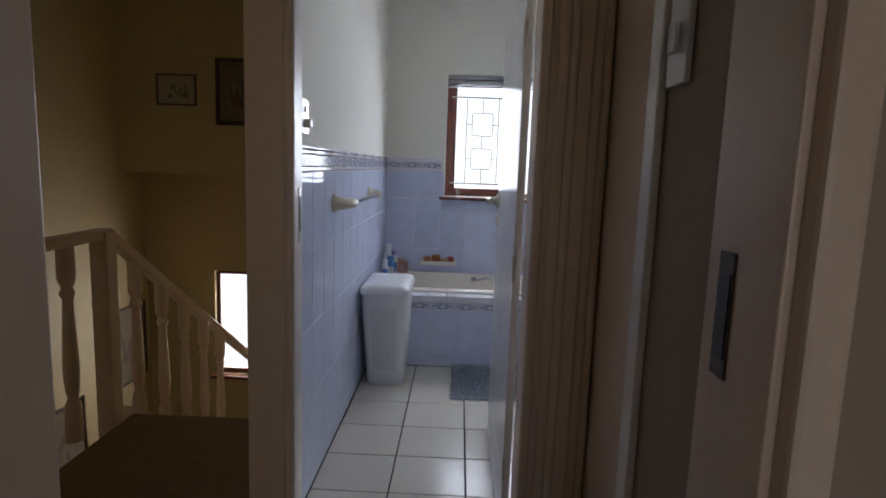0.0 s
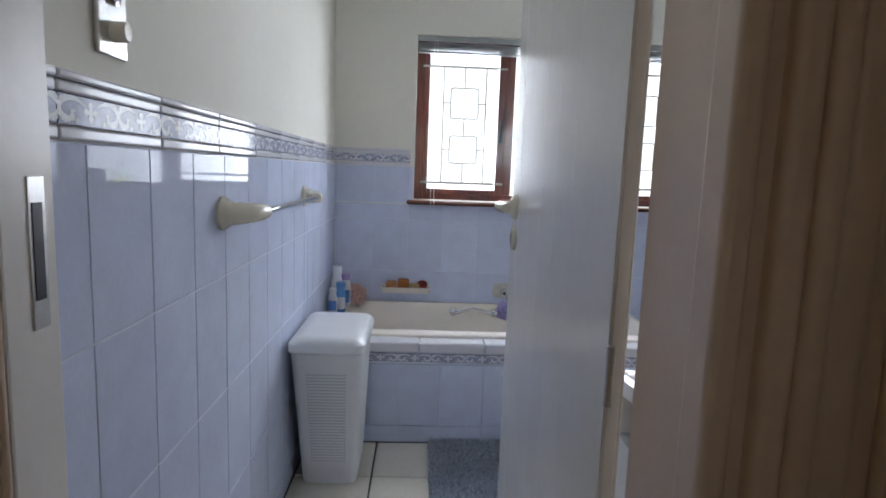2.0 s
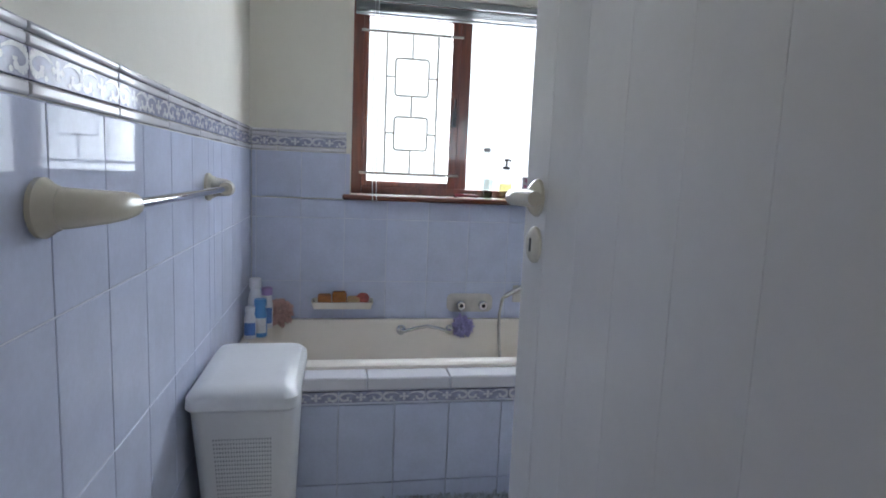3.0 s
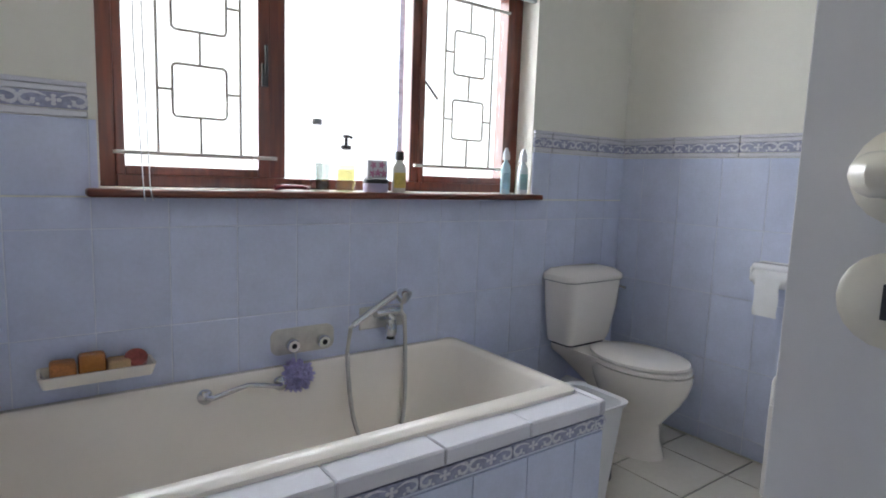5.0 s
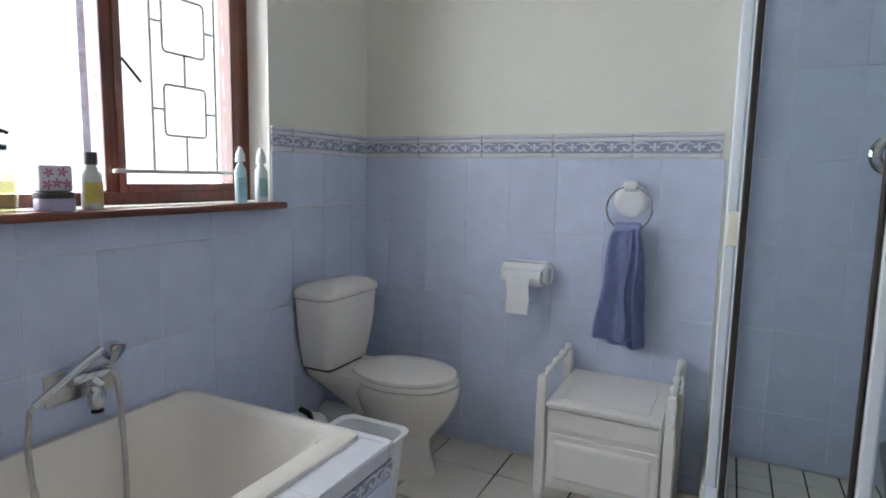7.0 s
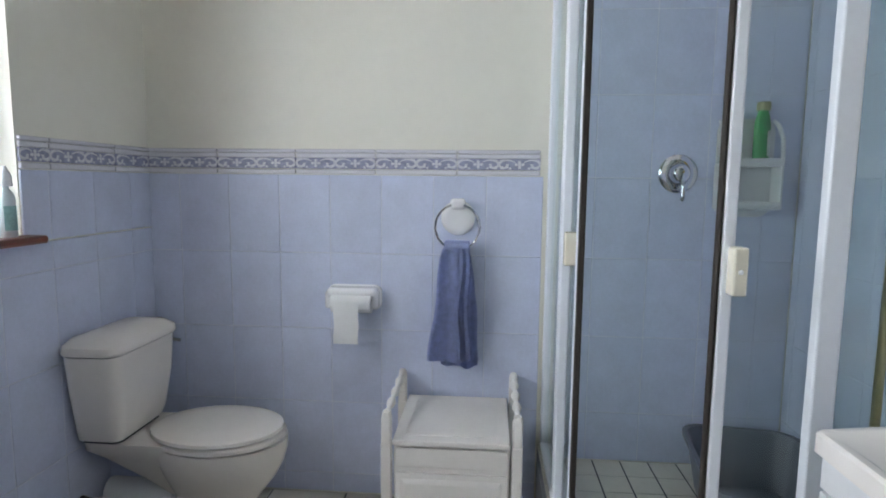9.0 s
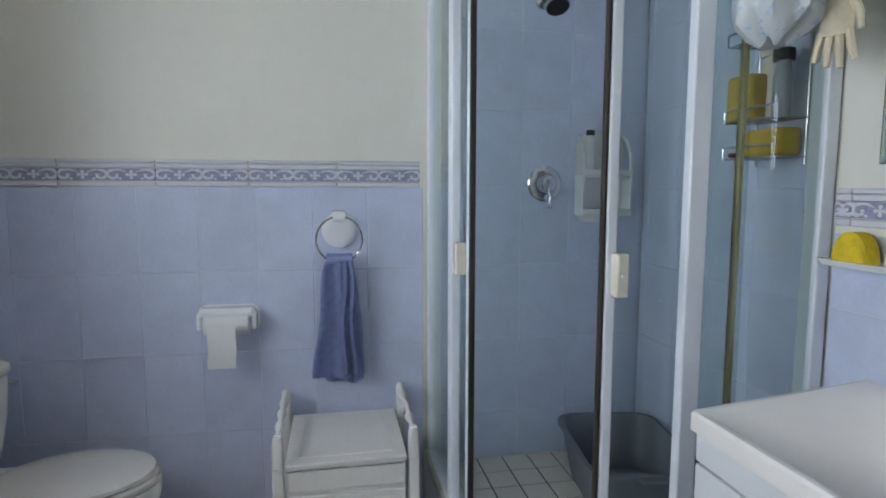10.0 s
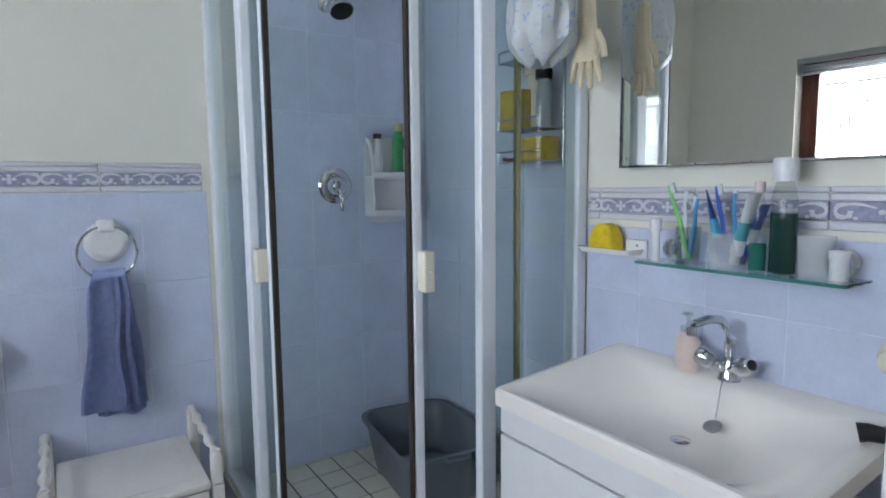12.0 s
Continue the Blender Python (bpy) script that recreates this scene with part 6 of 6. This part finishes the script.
def border_mesh(l, h):
    """Border tile: periwinkle band with white scrolls and a flower, along x, face to -y."""
    bm = bmesh.new()
    box(bm, (-l / 2, 0, -h / 2), (l / 2, 0.010, h / 2), 0.001, 1)
    for f in bm.faces:
        f.material_index = 0

    def blob(pts):
        vs = [bm.verts.new((x, -0.0007 - 0.000004 * len(bm.faces), z)) for x, z in pts]
        f = bm.faces.new(vs)
        f.material_index = 1

    def ribbon(pts, w):
        for (x0, z0), (x1, z1) in zip(pts, pts[1:]):
            dx, dz = x1 - x0, z1 - z0
            q = math.hypot(dx, dz) or 1
            nx, nz = -dz / q * w, dx / q * w
            blob([(x0 + nx, z0 + nz), (x0 - nx, z0 - nz), (x1 - nx, z1 - nz), (x1 + nx, z1 + nz)])
    n = max(1, round(l / 0.164))
    u = l / n
    for k in range(n):
        c = -l / 2 + u * (k + 0.5)
        for a in range(4):
            px, pz = c + (0.30 * h if a % 2 == 0 else 0) * (1 - a), (0.24 * h if a % 2 else 0) * (2 - a)
            blob([(px + 0.155 * h * math.cos(-t * math.pi / 4), pz + 0.135 * h * math.sin(-t * math.pi / 4)) for t in range(8)])
        blob([(c + 0.17 * h * math.cos(-t * math.pi / 4), 0.15 * h * math.sin(-t * math.pi / 4)) for t in range(8)])
        for sx in (-1, 1):
            # tapering stem that rolls up into a scroll, with a leaf lobe
            cc, path = c + sx * 0.375 * u, []
            for t in range(7):
                f = t / 6
                path.append((c + sx * (0.10 * u + 0.24 * u * f), (0.20 + 0.22 * math.sin(f * 1.7)) * h, (0.03 + 0.075 * f) * h))
            for t in range(1, 12):
                a = math.pi / 2 - t / 11 * math.pi * 1.55
                rr = (0.40 - 0.012 * t) * h
                path.append((cc + sx * rr * math.cos(a) * 1.15, rr * math.sin(a), (0.11 + 0.03 * math.sin(t * 1.3)) * h))
            for (x0, z0, w0), (x1, z1, w1) in zip(path, path[1:]):
                q = math.hypot(x1 - x0, z1 - z0) or 1
                nx, nz = -(z1 - z0) / q, (x1 - x0) / q
                vs4 = [(x0 + nx * w0, z0 + nz * w0), (x0 - nx * w0, z0 - nz * w0), (x1 - nx * w1, z1 - nz * w1), (x1 + nx * w1, z1 + nz * w1)]
                blob([(x, max(-0.47 * h, min(0.47 * h, z))) for x, z in vs4])
            for lx, lz, r in ((-0.16, -0.22, 0.13), (-0.34, -0.34, 0.10)):
                blob([(cc + sx * lx * h * 1.6 + r * h * 1.25 * math.cos(-t * math.pi / 4), lz * h + r * h * math.sin(-t * math.pi / 4)) for t in range(8)])
    me = bpy.data.meshes.new("border_tile")
    bm.to_mesh(me)
    bm.free()
    me.materials.append(BORDER)
    me.materials.append(MOTIF)
    return me


def border_run(parent, p0, p1, z0, z1, start=0.0, step=0.328, trims=True):
    """Border band with a bead below and a capping above along the line p0-p1 (the wall's face is to the left of the way)."""
    p0, p1 = Vector((*p0, 0)), Vector((*p1, 0))
    d = (p1 - p0)
    ln = d.length
    d.normalize()
    rz = math.atan2(d.y, d.x)
    inn = Vector((math.sin(rz), -math.cos(rz), 0))
    for a, b in spans(0, ln, start, step):
        l = round(b - a - G, 3)
        key = ("border", l, round(z1 - z0, 3))
        if l < 0.02:
            continue
        if key not in CACHE:
            CACHE[key] = border_mesh(l, z1 - z0)
        o = new("border_tile", CACHE[key])
        q = p0 + d * ((a + b) / 2) + inn * 0.0095
        o.parent, o.location, o.rotation_euler = parent, (q.x, q.y, (z0 + z1) / 2), (0, 0, rz)
        if trims:
            for nm, c, h, t in (("bead", z0 - 0.012, 0.020, 0.0125), ("capping", z1 + 0.010, 0.018, 0.011), ("capping", z1 + 0.027, 0.014, 0.016)):
                key = (nm, l, h)
                if key not in CACHE:
                    bm = bmesh.new()
                    lay = bm.faces.layers.int.new("flat")
                    box(bm, (-l / 2, -t / 2, -h / 2), (l / 2, t / 2, h / 2), 0.0045, 2)
                    for f in bm.faces:
                        f.smooth = not f[lay]
                    me = bpy.data.meshes.new(nm)
                    bm.to_mesh(me)
                    bm.free()
                    me.materials.append(TRIM)
                    CACHE[key] = me
                o = new(nm, CACHE[key])
                q = p0 + d * ((a + b) / 2) + inn * 0.005
                o.parent, o.location, o.rotation_euler = parent, (q.x, q.y, c), (0, 0, rz)


BZ0, BZ1, TTOP = 1.380, 1.424, 1.356
# west wall
wall_tiles(wall_w, "x", W, 1, DY1 + 0.002, 4.10, 0.002, TTOP, 2.541)
wall_tiles(wall_w, "x", W, 1, 4.10, N, 0.42, TTOP, 2.541)
border_run(wall_w, (W, DY1 + 0.004), (W, N), BZ0, BZ1, 0.12)
# north wall
wall_tiles(wall_n, "y", N, -1, W + T, E - T, 0.40, 1.130, 0.033)
wall_tiles(wall_n, "y", N, -1, SX1 + 0.012, E - T, 0.002, 0.40, 0.033)
wall_tiles(wall_n, "y", N, -1, W + T, 0.056, 1.134, TTOP, 0.033)
wall_tiles(wall_n, "y", N, -1, 1.824, E - T, 1.134, TTOP, 0.033)
border_run(wall_n, (W + T, N), (0.056, N), BZ0, BZ1, 0.12)
border_run(wall_n, (1.824, N), (E - T, N), BZ0, BZ1, 0.12)
# east wall
wall_tiles(wall_e, "x", E, -1, 3.33, N, 0.002, TTOP, 3.553)
border_run(wall_e, (E, N), (E, 3.33), BZ0, BZ1, 0.30, 0.328)
# shower walls
wall_tiles(wall_e, "x", E, -1, S + T, 3.31, SF, 2.45, 3.553)
wall_tiles(wall_s, "y", S, 1, 1.58, E - T, SF, 2.45, 1.60)
# wall behind the vanity
wall_tiles(wall_s, "y", S, 1, 0.58, 1.512, 0.002, 1.238, 0.885)
border_run(wall_s, (1.512, S), (0.58, S), 1.280, 1.322, 0.05)
# bath surround
for a, b in spans(W + T, SX1, 0.016, 0.21):
    for c, d in ((0.002, 0.088), (0.088, 0.403)):
        piece("tile", (b - a - G, T, d - c - G), TILE, sur, ((a + b) / 2, SY0 + T / 2, (c + d) / 2))
for a, b in spans(SY0 + T, N - T, 4.30, 0.21):
    for c, d in ((0.002, 0.088), (0.088, 0.403)):
        piece("tile", (T, b - a - G, d - c - G), TILE, sur, (SX1 - T / 2, (a + b) / 2, (c + d) / 2))
border_run(sur, (W + T, SY0 + T), (SX1, SY0 + T), 0.413, 0.455, 0.10, 0.328, False)
border_run(sur, (SX1 - T, SY0 + T), (SX1 - T, N), 0.413, 0.455, 0.10, 0.328, False)
for a, b in spans(W + T, SX1, 0.12, 0.316):
    piece("ledge_tile", (b - a - G, 0.135, 0.012), TRIM, sur, ((a + b) / 2, SY0 + 0.062, 0.504), 0.004)
    piece("edge_tile", (b - a - G, 0.014, 0.048), TRIM, sur, ((a + b) / 2, SY0 + 0.0, 0.485), 0.005)
for a, b in spans(SY0 + 0.13, N - T, 4.45, 0.316):
    piece("ledge_tile", (SX1 - TX1 + 0.012, b - a - G, 0.012), TRIM, sur, ((SX1 + TX1) / 2 - 0.003, (a + b) / 2, 0.504), 0.004)
for a, b in spans(SY0 + T, N - T, 4.45, 0.316):
    piece("edge_tile", (0.014, b - a - G, 0.048), TRIM, sur, (SX1 + 0.0, (a + b) / 2, 0.485), 0.005)
# floor
FX, FY = 0.3345, 0.3245
for a, b in spans(W + T, E - T, -0.075, FX):
    for c, d in spans(DY1, N - T, 2.831, FY):
        if (c > SY0 - 0.05 and b < SX1) or (a > NX and d < NY):
            continue
        piece("floor_tile", (b - a - 0.007, d - c - 0.007, 0.008), FLOORT, floor, ((a + b) / 2, (c + d) / 2, -0.004), 0.0015)
# shower floor
structure("shower_floor_bed", [((NX + 0.04, S + T, SF - 0.01), (E - T, NY - 0.04, SF - 0.003))], FGROUT, "dark grout bed of the shower floor", "shower floor")
for a, b in spans(NX + 0.042, E - T, 2.49 - 0.123 * 8, 0.123):
    for c, d in spans(S + T, NY - 0.042, 3.10 - 0.112 * 6, 0.112):
        if b - a > 0.02 and d - c > 0.02:
            piece("floor_tile", (b - a - 0.006, d - c - 0.006, 0.008), FLOORT, tray, ((a + b) / 2, (c + d) / 2, SF - 0.004), 0.0012)
for a, b in spans(NX - 0.04, E - T, 1.6, 0.112):
    piece("kerb_tile", (b - a - 0.004, 0.082, 0.006), FLOORT, tray, ((a + b) / 2, NY, SF + 0.0555), 0.001)
